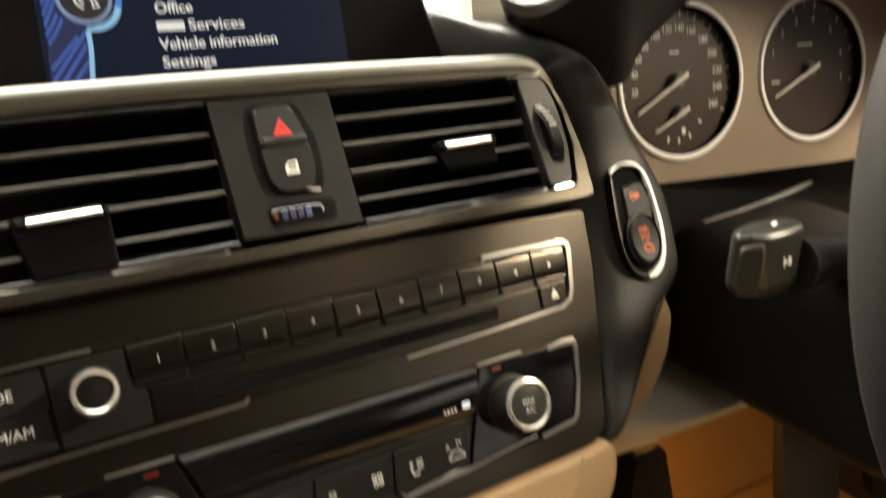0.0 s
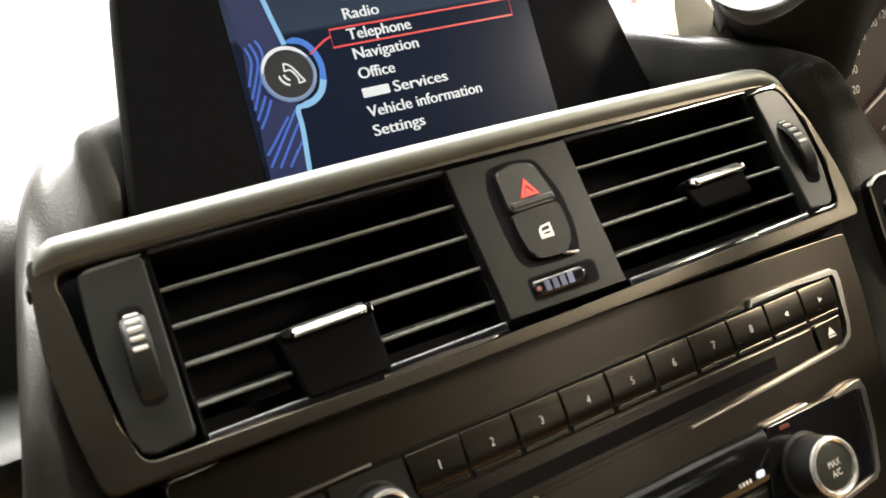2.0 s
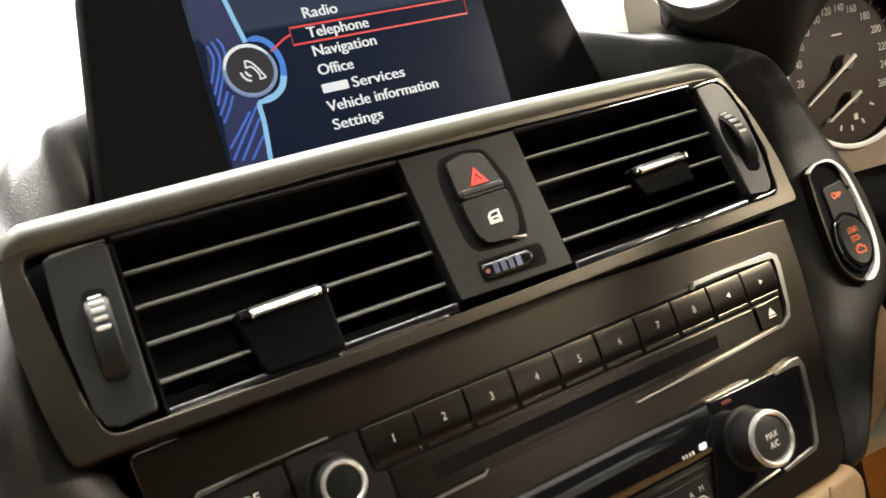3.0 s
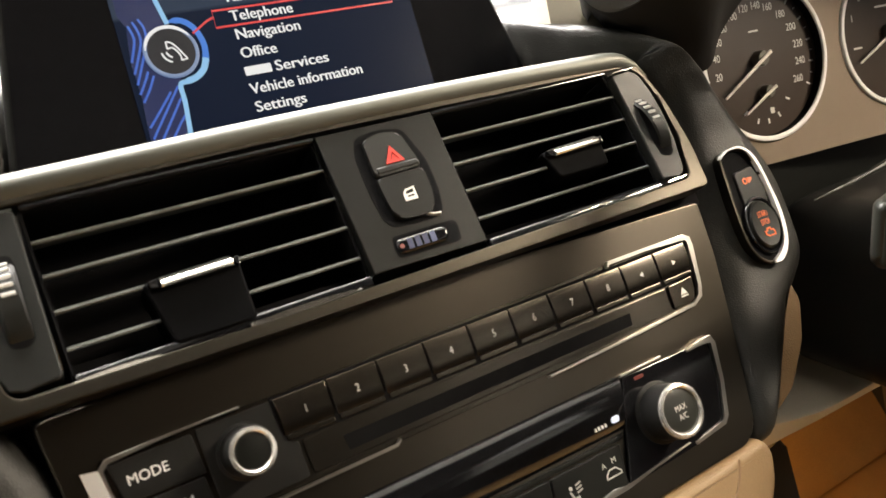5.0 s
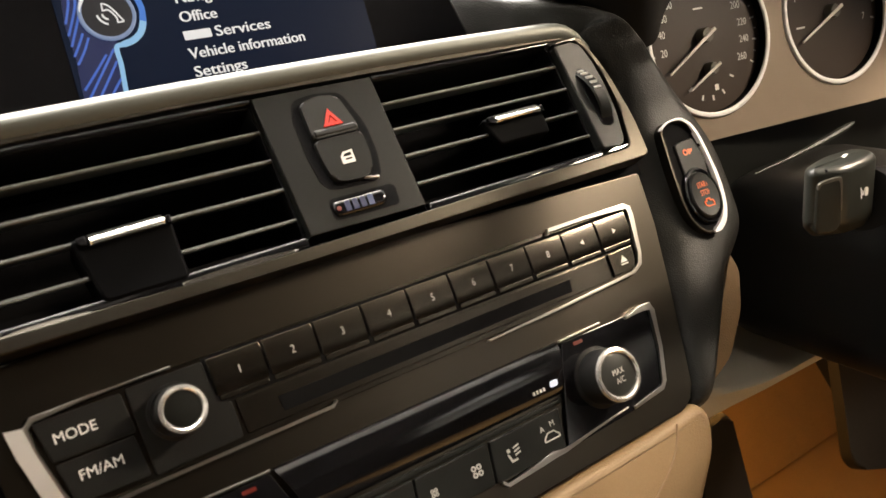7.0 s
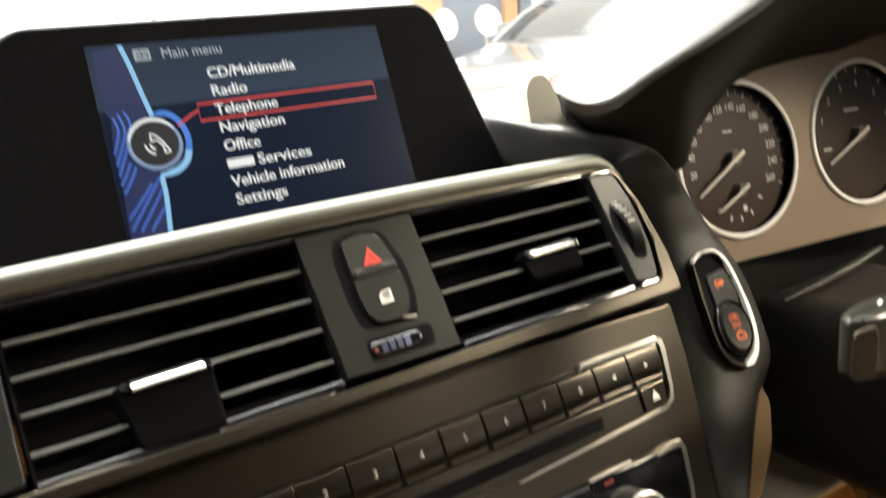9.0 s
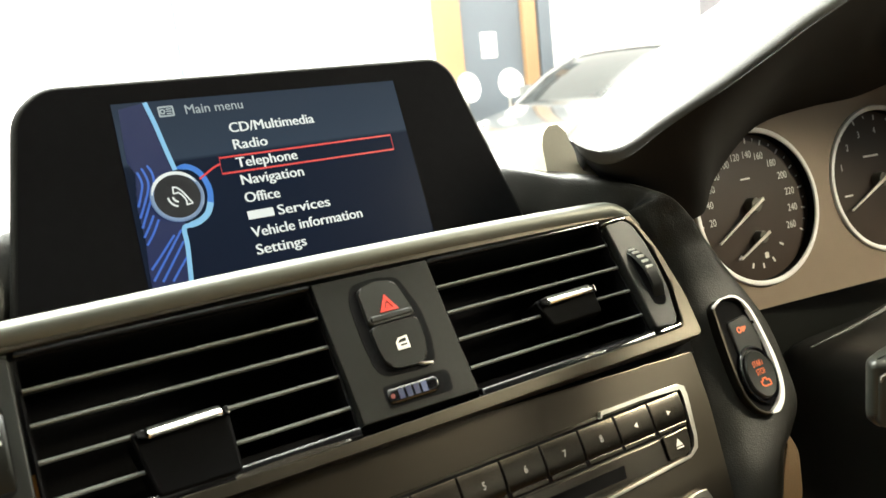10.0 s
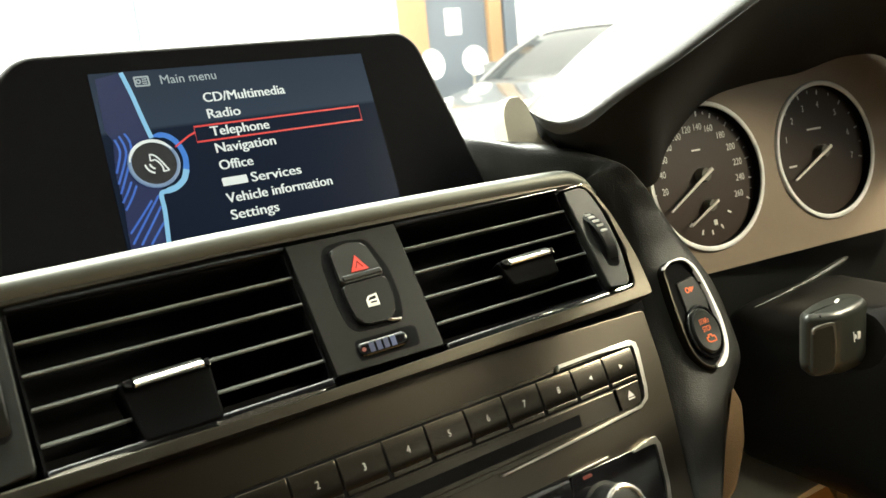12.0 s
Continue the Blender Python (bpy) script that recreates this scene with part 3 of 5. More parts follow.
def air_vent(u0, u1, lev0, lev1, lev_v, wheel_u0, wheel_u1, wheel_c, strips):
    vent = thing("air_vent", VENT, "black slatted air vent with a chrome-edged lever", "air vent",
                 "centre air vents")
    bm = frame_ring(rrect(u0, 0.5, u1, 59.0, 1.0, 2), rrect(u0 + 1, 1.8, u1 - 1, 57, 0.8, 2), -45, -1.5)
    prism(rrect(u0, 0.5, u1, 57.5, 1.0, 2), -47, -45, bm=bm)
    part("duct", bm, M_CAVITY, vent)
    for v in ((12.6, 24.2, 36.0, 48.2) if u0 < 0 else (12.0, 23.5, 35.3, 47.5)):
        gap = v > 30 and (u0 < 0 or v < 40)
        runs = ((u0 + 1, lev0 - 2), (lev1 + 2, u1 - 1)) if gap else ((u0 + 1, u1 - 1),)
        for a, b in runs:
            part("slat", slat(a, b, v), M_SLAT, vent)
    part("lip", prism([(u0 + 0.5, 56.6), (u1 - 0.5, 55.8), (u1 - 0.5, 59.6), (u0 + 0.5, 60.8)], -8, 1.6, 1.2, 3), M_GLOSS, vent,
         "glossy black lower lip")
    part("lip", prism([(u0 + 0.5, -0.5), (u1 - 0.5, -0.5), (u1 - 0.5, 1.6), (u0 + 0.5, 1.6)], -8, 1.0, 0.6, 2), M_GLOSS, vent,
         "glossy black upper lip")
    # the lip's bright reflections are put in as strips of chrome
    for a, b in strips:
        part("lip_glint_strip", lip_strip(a, b, 59.6 if u0 < 0 else 58.2), M_CHROME, vent, "thin strip drawn for a glint on the lower lip")
    low = 58 if u0 < 0 else 42
    lever = part("lever", prism(rounded([(lev0 - 5, lev_v - 0.2), (lev1 + 2.4, lev_v - 0.6), (lev1 + 1.6, low), (lev0 - 1, low)], 2, 3), -12, 2.4, 1.6, 4),
                 M_LEVER, vent, "black adjusting lever")
    part("chrome_edge", lever_edge(lev0, lev1, lev_v), M_CHROME, lever, "chrome front edge")
    for a, b in ((lev0 - 3.4, lev0 - 0.2), (lev1 + 0.2, lev1 + 2.0)):
        part("edge_cap", prism(rounded([(a, lev_v + 0.2), (b, lev_v - 0.2), (b, lev_v + 3.4), (a + 0.4, lev_v + 2.6)], 0.6, 2), 2.4, 4.4, 0.6, 2), M_GLOSS, lever, "glossy black end of the lever edge")
    if wheel_u0 > 0:
        shape = [(107.6, 3.0), (120.4, 3.2), (122.8, 7), (124.8, 16), (125.4, 27), (124.6, 39), (120.8, 55), (118.5, 56.6), (107.4, 56.2)]
        hollow = [(113.2, 17.0), (116.6, 17.2), (120.6, 27.5), (121.8, 36.7), (120.4, 45.4), (117.8, 46.8), (113.0, 45.6), (112.4, 36), (112.6, 26)]
    else:
        shape = [(-157.2, 2.2), (-138.4, 1.6), (-139.4, 56.6), (-152.6, 57.2), (-155.8, 53.6), (-157.8, 27)]
        hollow = [(-150.0, 16.4), (-147.6, 15.2), (-143.4, 15.8), (-142.6, 20), (-143.2, 43.2), (-146, 45), (-150.6, 44), (-151.2, 38)]
    plate = part("wheel_plate", prism(rounded(shape, 2.2, 3), -6, 2.6, 0.9, 3), M_PLATE, vent, "charcoal plate with a thumb wheel")
    if wheel_u0 > 0:
        # lower strip stands for a glint along the plate's end
        part("bright_edge", strip([(108.6, 58.0), (113, 57.8), (117.6, 57.9), (121.4, 57.2)], [0.4, 0.8, 0.8, 0.4], -2, 2.8, 0.3), M_CHROME, plate, "thin strip drawn for a glint on the lower edge")
        part("bright_edge", strip([(105.8, 3.2), (113, 1.9), (120.4, 2.5), (121.4, 1.4)], [0.4, 0.6, 0.6, 1.0], -2, 3.0, 0.25), M_CHROME, plate, "bright upper edge")
    else:
        part("bright_edge", strip([(-156.6, 3.4), (-154, 1.9), (-146, 1.5), (-138.8, 1.4)], 0.7, 0, 2.5, 0.3), M_SLAT, plate, "pale upper edge")
    part("slot", prism(rounded(hollow, 1.5, 3), 2.0, 2.75), M_CAVITY, plate)
    wheel = bmesh.new()
    ring = []
    for k in range(17):
        a = radians(-62 + 124 * k / 16)
        lean = 1.8 * math.sin(a) if wheel_u0 > 0 else -0.3 * math.sin(a)
        ring.append([wheel.verts.new(((wheel_c + s + lean) * MM, -(30.6 + 15.6 * math.sin(a)) * MM, (-4.4 + 11.2 * math.cos(a) - (0.7 if abs(s) > 3 else 0)) * MM))
                     for s in (-3.6, -2.8, 0, 2.8, 3.6)])
    for a, b in zip(ring, ring[1:]):
        for k in range(4):
            wheel.faces.new((a[k], a[k + 1], b[k + 1], b[k]))
    part("thumb_wheel", wheel, M_PLATE, plate)
    for k in range(5):
        a = radians(-52 + 11.5 * k)
        v, w = 30.6 + 15.6 * math.sin(a), -4.4 + 11.2 * math.cos(a)
        c = wheel_c + (1.8 * math.sin(a) if wheel_u0 > 0 else -0.3 * math.sin(a))
        rib = prism(rrect(-2.0, -0.65, 2.0, 0.65, 0.4, 2), -0.6, 0.6, 0.3)
        rib.transform(pose(c * MM, -v * MM, w * MM, math.degrees(-a) * 0.8, 0, 0))
        part("rib", rib, M_RIB, plate, "pale grip rib")
    return vent


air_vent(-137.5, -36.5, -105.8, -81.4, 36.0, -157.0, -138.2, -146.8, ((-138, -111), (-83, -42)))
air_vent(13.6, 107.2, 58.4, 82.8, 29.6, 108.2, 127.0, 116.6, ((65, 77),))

switches = thing("switch_panel", VENT, "charcoal panel with red hazard and door lock buttons", "switch panel")
part("plate", prism([(-36.8, 0.4), (13.2, 0.6), (12.6, 57.2), (-36.0, 56.4)], -8, 2.2, 0.5, 2), M_PANEL, switches)
gap_outline = [(-22.6, 4.4), (-12.5, 3.2), (-2.2, 4.8), (2.4, 19.5), (2.2, 32), (0.2, 40.6), (-3.4, 42.8), (-12.5, 42.8), (-21.8, 42.0), (-24.6, 38.5), (-25.6, 28), (-25.4, 12)]
part("surround", prism(rounded(gap_outline, 3.2, 4), 1.0, 2.35), M_CAVITY, switches, "black gap round the buttons")
half_top = rounded([(-21.0, 7.2), (-13, 5.4), (-5.2, 6.6), (-1.4, 22.0), (-21.4, 22.4)], 2.0, 4)
half_low = rounded([(-21.5, 23.0), (-1.5, 22.6), (-1.8, 32.5), (-3.8, 39.6), (-7.5, 41.0), (-16.5, 40.6), (-20.3, 38.6), (-21.4, 31)], 1.8, 4)
hazard = part("hazard_button", prism(half_top, 2.0, 4.6, 1.0, 3), M_PLATE, switches)
part("hazard_ledge", prism(rounded([(-20.2, 19.0), (-2.6, 18.8), (-2.0, 21.2), (-20.2, 21.6)], 0.8, 2), 4.0, 5.0, 0.7, 3), M_PLATE, hazard, "raised lower ledge of the button")
tri_o = [(-11.4, 11.6), (-7.6, 18.3), (-15.4, 18.3)]
part("triangle", frame_ring(tri_o, [(-11.4, 14.0), (-9.5, 17.2), (-13.3, 17.2)], 4.4, 5.1), M_RED_LIT, hazard, "lit red warning triangle")
part("triangle", prism([(-11.4, 14.9), (-10.1, 17.0), (-12.7, 17.0)], 4.4, 4.9), M_RED_LIT, hazard, "lit red warning triangle")
lock = part("lock_button", prism(half_low, 2.0, 4.6, 1.0, 3), M_PANEL, switches)
door_o = [(-14.0, 31.2), (-12.6, 29.6), (-8.7, 29.2), (-8.9, 34.2), (-14.1, 34.2)]
part("door_symbol", frame_ring(door_o, [(-13.2, 31.5), (-12.3, 30.3), (-9.4, 29.9), (-9.5, 31.4), (-13.0, 31.6)], 4.4, 4.8), M_PRINT, lock, "pale door symbol")
part("lock_symbol", prism(rounded([(-12.6, 32.3), (-9.8, 32.2), (-9.8, 32.9), (-12.6, 32.9)], 0.2, 2), 4.7, 5.0), M_PANEL, lock)
# glint at the lower corner, drawn as a pale strip
part("corner_glint", strip([(-7.4, 40.6), (-4.8, 41.6), (-2.0, 41.8)], [0.5, 0.4, 0.8], 2.3, 4.2, 0.2), M_RIB, lock, "pale strip drawn for a glint at the button's corner")
part("wheel_recess", prism(rounded([(-24.4, 45.2), (1.6, 45.4), (3.2, 46.8), (2.4, 53.4), (0.8, 54.0), (-24.6, 53.6)], 1.6, 3), 1.0, 2.4), M_CAVITY, switches, "black recess of the thumb wheel")
dial = part("temperature_wheel", pad(rounded([(-23.6, 46.4), (-3.5, 46.4), (-1.6, 48.4), (-2.2, 51.4), (-4.5, 52.8), (-23.4, 52.8), (-24.6, 49.5)], 1.6, 3), 1.0, 3.9, 1.9), M_GLOSS, switches,
            "glossy black temperature thumb wheel")
for k in range(4):
    part("mark", prism([(-19.8 + 3.2 * k, 47.8), (-17.6 + 3.2 * k, 47.8), (-17.8 + 3.2 * k, 51.6), (-20.0 + 3.2 * k, 51.6)], 3.6, 4.0), M_BLUE_MARK if k < 3 else M_BLUE_PALE, dial, "blue mark")
part("mark", prism(disc(-22.4, 49.8, 0.9, 12), 3.4, 3.95), M_RED_DIM, dial, "red mark")

# ---------------------------------------------------------------- radio
fascia = thing("stack_fascia", RADIO, "satin graphite fascia plate of the centre stack", "fascia")
part("plate", prism(rounded([(-152, -25), (-40, -27.5), (131, -21.5), (128, 5), (123, 32), (113, 80), (104, 85), (-126, 88), (-138, 80), (-146, 32)], 3, 3), -6, -0.6, 1.2, 3),
     M_GRAPHITE, fascia)
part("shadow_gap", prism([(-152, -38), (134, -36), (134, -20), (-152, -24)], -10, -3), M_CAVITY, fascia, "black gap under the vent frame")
# another added block, stops the leak at the fascia's left corner
part("corner_leak_block", prism(rrect(-172, -45, -140, 30, 2, 2), -34, -9.5), M_CAVITY, fascia, "added black block beside the fascia against light leaks")

radio = thing("car_radio", RADIO, "graphite car radio with ten station buttons and disc slot", "radio")
PITCH = 19.5


def curved_key(u0, u1):
    """A station key: flat above, its lower half rolling back towards the faceplate, short rounded ends."""
    bm = bmesh.new()
    roll = ((-6.6, -1.0), (-6.5, 0.9), (-6.1, 1.2), (-3.5, 1.4), (-0.8, 1.4), (1.4, 1.35), (3.2, 1.2), (4.8, 0.9), (6.0, 0.5), (6.2, -0.2))
    rows = [[bm.verts.new((u * MM, -v * MM, (w - d) * MM)) for u, d in ((u0, 2.5), (u0, 0.3), (u0 + 0.35, 0), (u1 - 0.35, 0), (u1, 0.3), (u1, 2.5))] for v, w in roll]
    for a, b in zip(rows, rows[1:]):
        for k in range(5):
            bm.faces.new((a[k], a[k + 1], b[k + 1], b[k]))
    return bm


face = rounded([(-139, -8), (-95, -8), (-78, -8), (66, -9), (112, -8), (108, 19), (100, 22), (-133, 24)], 3, 3)
part("faceplate", prism(face, -4, 0.2, 0.5), M_BUTTON, radio)
part("key_gap", prism([(-84.2, -7.4), (112, -7.6), (109.5, 8.8), (-83.6, 8.8)], 0.0, 0.35), M_CAVITY, radio, "black gaps between the keys")
for k, mark in enumerate(("1", "2", "3", "4", "5", "6", "7", "8", "<", ">")):
    u = -83.2 + PITCH * k
    b = part("station_button", curved_key(u + 0.35, u + PITCH - 0.35),
             M_BUTTON, radio)
    if k < 8:
        part("numeral", text_mesh(mark, 4.1, u + PITCH / 2 + 0.3, 0.2, 1.40, thick=0.06, squeeze=0.85, fat=-0.006), M_NUMERAL, b, "pale printed numeral")
    else:
        s = -1 if k == 8 else 1
        part("arrow", prism([(u + 9.7 - 1.0 * s, -0.8), (u + 9.7 + 1.0 * s, 0.3), (u + 9.7 - 1.0 * s, 1.4)], 1.2, 1.46), M_NUMERAL, b, "pale arrow")
    part("foot", prism(rrect(u + 0.9, 6.2, u + PITCH - 0.9, 8.2, 0.5, 2), -1, 0.9, 0.4), M_BUTTON, b, "lower ledge of the button")
part("disc_bar", prism(rounded([(-78, 9.4), (92.5, 9.4), (91.5, 20.0), (-77.5, 21.5)], 1, 2), -1, 0.9, 0.5), M_BUTTON, radio)
part("disc_slot", prism([(-64, 13.4), (69.5, 13.2), (68.5, 18.3), (-63.5, 18.8)], 0.3, 1.15), M_CAVITY, radio, "black disc slot")
eject = part("eject_button", prism(rounded([(93.5, 9.2), (109, 8.6), (106.6, 17.5), (104, 19.2), (93, 19.4)], 1.2, 3), -1, 1.4, 0.6), M_BUTTON, radio)
part("eject_symbol", prism([(101, 11.8), (103.0, 14.8), (99.0, 14.8)], 1.3, 1.55), M_NUMERAL, eject, "pale eject symbol")
part("eject_symbol", prism([(99.0, 15.3), (103.0, 15.3), (103.0, 15.9), (99.0, 15.9)], 1.3, 1.55), M_NUMERAL, eject, "pale eject symbol")
for name_, v0, v1, lab, ls in (("mode_button", -5.8, 7.4, "MODE", 4.5), ("band_button", 8.2, 21.5, "FM/AM", 4.5)):
    b = part(name_, prism(rounded([(-136.5 + (2.6 if v0 > 0 else 0), v0), (-110.5, v0), (-109.5, v1), (-134 + (2.6 if v0 > 0 else 0), v1)], 1, 3), -1, 1.0, 0.5), M_BLACK, radio)
    part("lettering", text_mesh(lab, ls, -125.8 + (3.8 if v0 > 0 else 0), 0.9 if v0 < 0 else 13.8, 1.02, thick=0.06), M_WHITE_PRINT, b, "pale lettering")
part("dark_field", prism(rounded([(-109, -6.5), (-84, -6.5), (-84, 8), (-79, 9.2), (-79, 21.5), (-108, 22.5)], 1, 2), -1, 0.8, 0.4), M_BLACK, radio)
knob = part("volume_knob", lathe([(9.4, 0.5), (9.2, 1.2), (8.2, 1.8), (7.9, 11.5), (7.5, 13.0)], -96.4, 5.8), M_BLACK, radio)
part("knob_ring", lathe([(7.6, 12.4), (7.3, 13.4), (6.3, 13.6), (5.8, 13.2), (5.6, 12.4)], -96.4, 5.8), M_KNOB_RING, knob, "bright chrome ring")
part("knob_cap", lathe([(5.8, 12.2), (5.2, 12.6), (0, 13.0)], -96.4, 5.8), M_PANEL, knob)
chrome_r = [(66.5, -7.6), (67.5, -9.6), (90, -9.3), (112, -8.6), (114.2, -7.2), (114, -4), (110.8, 13.5), (109, 18), (104, 20.8), (62, 22.6), (21.5, 23.8)]
part("chrome_bracket", strip(chrome_r, [1.0, 1.2, 1.4, 2.2, 2.8, 2.8, 2.2, 1.8, 1.2, 0.9, 0.8], 0, 2.2, 0.4), M_MATT_CHROME, radio, "matt chrome edge bracket")
outer_l = [(-143.8, -6.2), (-142.8, 2), (-139.6, 16), (-136.4, 25.0)]
inner_l = [(-138.8, -5.4), (-137.8, 2), (-134.6, 16), (-132.6, 24.2)]
slope = bmesh.new()
rows_ = [[slope.verts.new((u * MM, -v * MM, w * MM)) for u, v in line] for line, w in ((outer_l, -2.0), (outer_l, 0.2), (inner_l, 2.9), (inner_l, 0.0))]
for a, b in zip(rows_, rows_[1:]):
    for k in range(3):
        slope.faces.new((a[k], a[k + 1], b[k + 1], b[k]))
# near-white in place of chrome: what the edge mirrors is put into its colour
part("chrome_edge", slope, M_RING, radio, "sloping chrome edge, coloured near-white for its reflection")
chrome_l = [(-94, -8.2), (-120, -7.9), (-136, -7.2), (-138.6, -4.8), (-137.6, 2), (-134.4, 16), (-132.4, 23.0), (-130, 25.2), (-113, 24.6), (-80, 24.2), (-47, 23.9), (-45.2, 22.2)]
part("chrome_bracket", strip(chrome_l, [0.8, 0.9, 1.4, 1.4, 1.2, 1.2, 1.4, 1.6, 1.0, 0.9, 0.9, 0.9], 0, 2.2, 0.4), M_MATT_CHROME, radio, "matt chrome edge bracket")

# ---------------------------------------------------------------- climate unit
climate = thing("climate_panel", RADIO, "black climate control unit with glossy display and rotary knobs", "climate control")
glass = bmesh.new()
section = ((34.6, -2.0), (35.0, -0.2), (36.0, 1.2), (38.0, 2.3), (41.0, 2.8), (45.0, 2.8), (49.0, 2.2), (52.4, 1.2), (54.6, -0.1), (55.6, -2.0))
lines = [[glass.verts.new(((-74 + 8 * f + (126.2 - 14.5 * f) * k / 24) * MM, -v * MM, w * MM)) for k in range(25)] for v, w in section for f in [(v - 34.6) / 21.0]]
for a, b in zip(lines, lines[1:]):
    for k in range(24):
        glass.faces.new((a[k], a[k + 1], b[k + 1], b[k]))
part("display_glass", glass, M_GLOSS, climate, "bulging glossy black climate display")
part("lower_ledge", prism([(-66, 56.0), (44.6, 55.9), (43.8, 58.2), (-65.4, 58.4)], -3, 0.6, 0.5, 2), M_PLATE, climate, "charcoal ledge under the display")
part("status_lamp", prism(rounded([(40.6, 48.0), (44.4, 48.1), (43.8, 50.6), (40.2, 50.5)], 0.8, 2), 1.0, 2.7), M_STATUS, climate, "small lit white display segment")
for k in range(4):
    part("status_print", prism(rrect(31.4 + 1.7 * k, 49.2, 32.3 + 1.7 * k, 50.6, 0.2, 2), 1.0, 2.5), M_NUMERAL, climate, "small pale bar of print")
edges = (-62, -28.4, 5.4, 41.2)
for k in range(3):
    a, b = edges[k] + 0.4, edges[k + 1] - 0.4
    btn = part("climate_button", prism(rounded([(a, 59.0), (b, 58.8), (b - 2.6, 74.6), (a - 2.6, 74.8)], 0.8, 3), -3, 1.4, 0.7, 3), M_PLATE, climate)
    if k == 0:
        continue
    c = -22.4 if k == 1 else 14.4
    if k == 1:
        for c, s in ((-22.4, 1.1), (-3.2, 1.7)):
            bm = bmesh.new()
            for q in range(4):
                t = radians(45 + 90 * q)
                o = disc(c + s * math.cos(t), 66.6 + s * math.sin(t), s * 0.66, 12)
                ring_ = frame_ring(o, [(c + s * math.cos(t) + (x - c - s * math.cos(t)) * 0.45, 66.6 + s * math.sin(t) + (y - 66.6 - s * math.sin(t)) * 0.45) for x, y in o], 1.3, 1.6)
                me_ = bpy.data.meshes.new("blade")
                ring_.to_mesh(me_)
                ring_.free()
                bm.from_mesh(me_)
                bpy.data.meshes.remove(me_)
            part("fan_symbol", bm, M_NUMERAL, btn, "pale fan symbol")
        part("lettering", text_mesh("OFF", 2.8, -22.8, 71.2, 1.42, thick=0.06), M_NUMERAL, btn, "pale lettering")
    else:
        bm = prism(disc(c - 2.2, 65.4, 0.8, 10), 1.3, 1.6)
        prism([(c - 3.2, 66.6), (c - 2.4, 66.6), (c - 1.4, 69.2), (c + 0.8, 69.2), (c + 0.8, 70.0), (c - 2.2, 70.0)], 1.3, 1.6, bm=bm)
        for q in range(3):
            prism([(c + 0.2, 64.8 + 1.4 * q), (c + 3, 64.2 + 1.4 * q), (c + 3, 64.8 + 1.4 * q), (c + 0.2, 65.4 + 1.4 * q)], 1.3, 1.6, bm=bm)
        part("airflow_symbol", bm, M_NUMERAL, btn, "pale airflow symbol")
        c = 33.2
        part("lettering", text_mesh("A", 3.2, 29.8, 64.0, 1.42, thick=0.06), M_NUMERAL, btn, "pale lettering")
        part("lettering", text_mesh("M", 3.2, 35.2, 63.4, 1.42, thick=0.06), M_NUMERAL, btn, "pale lettering")
        body = rounded([(c - 4, 68.6), (c - 3.4, 67.4), (c - 1.6, 65.9), (c + 1.8, 65.9), (c + 3, 67.2), (c + 4, 67.8), (c + 4, 69.4), (c - 4, 69.4)], 0.3, 2)
        part("car_symbol", frame_ring(body, offset(body, 0.5), 1.3, 1.6), M_NUMERAL, btn, "pale recirculation symbol")


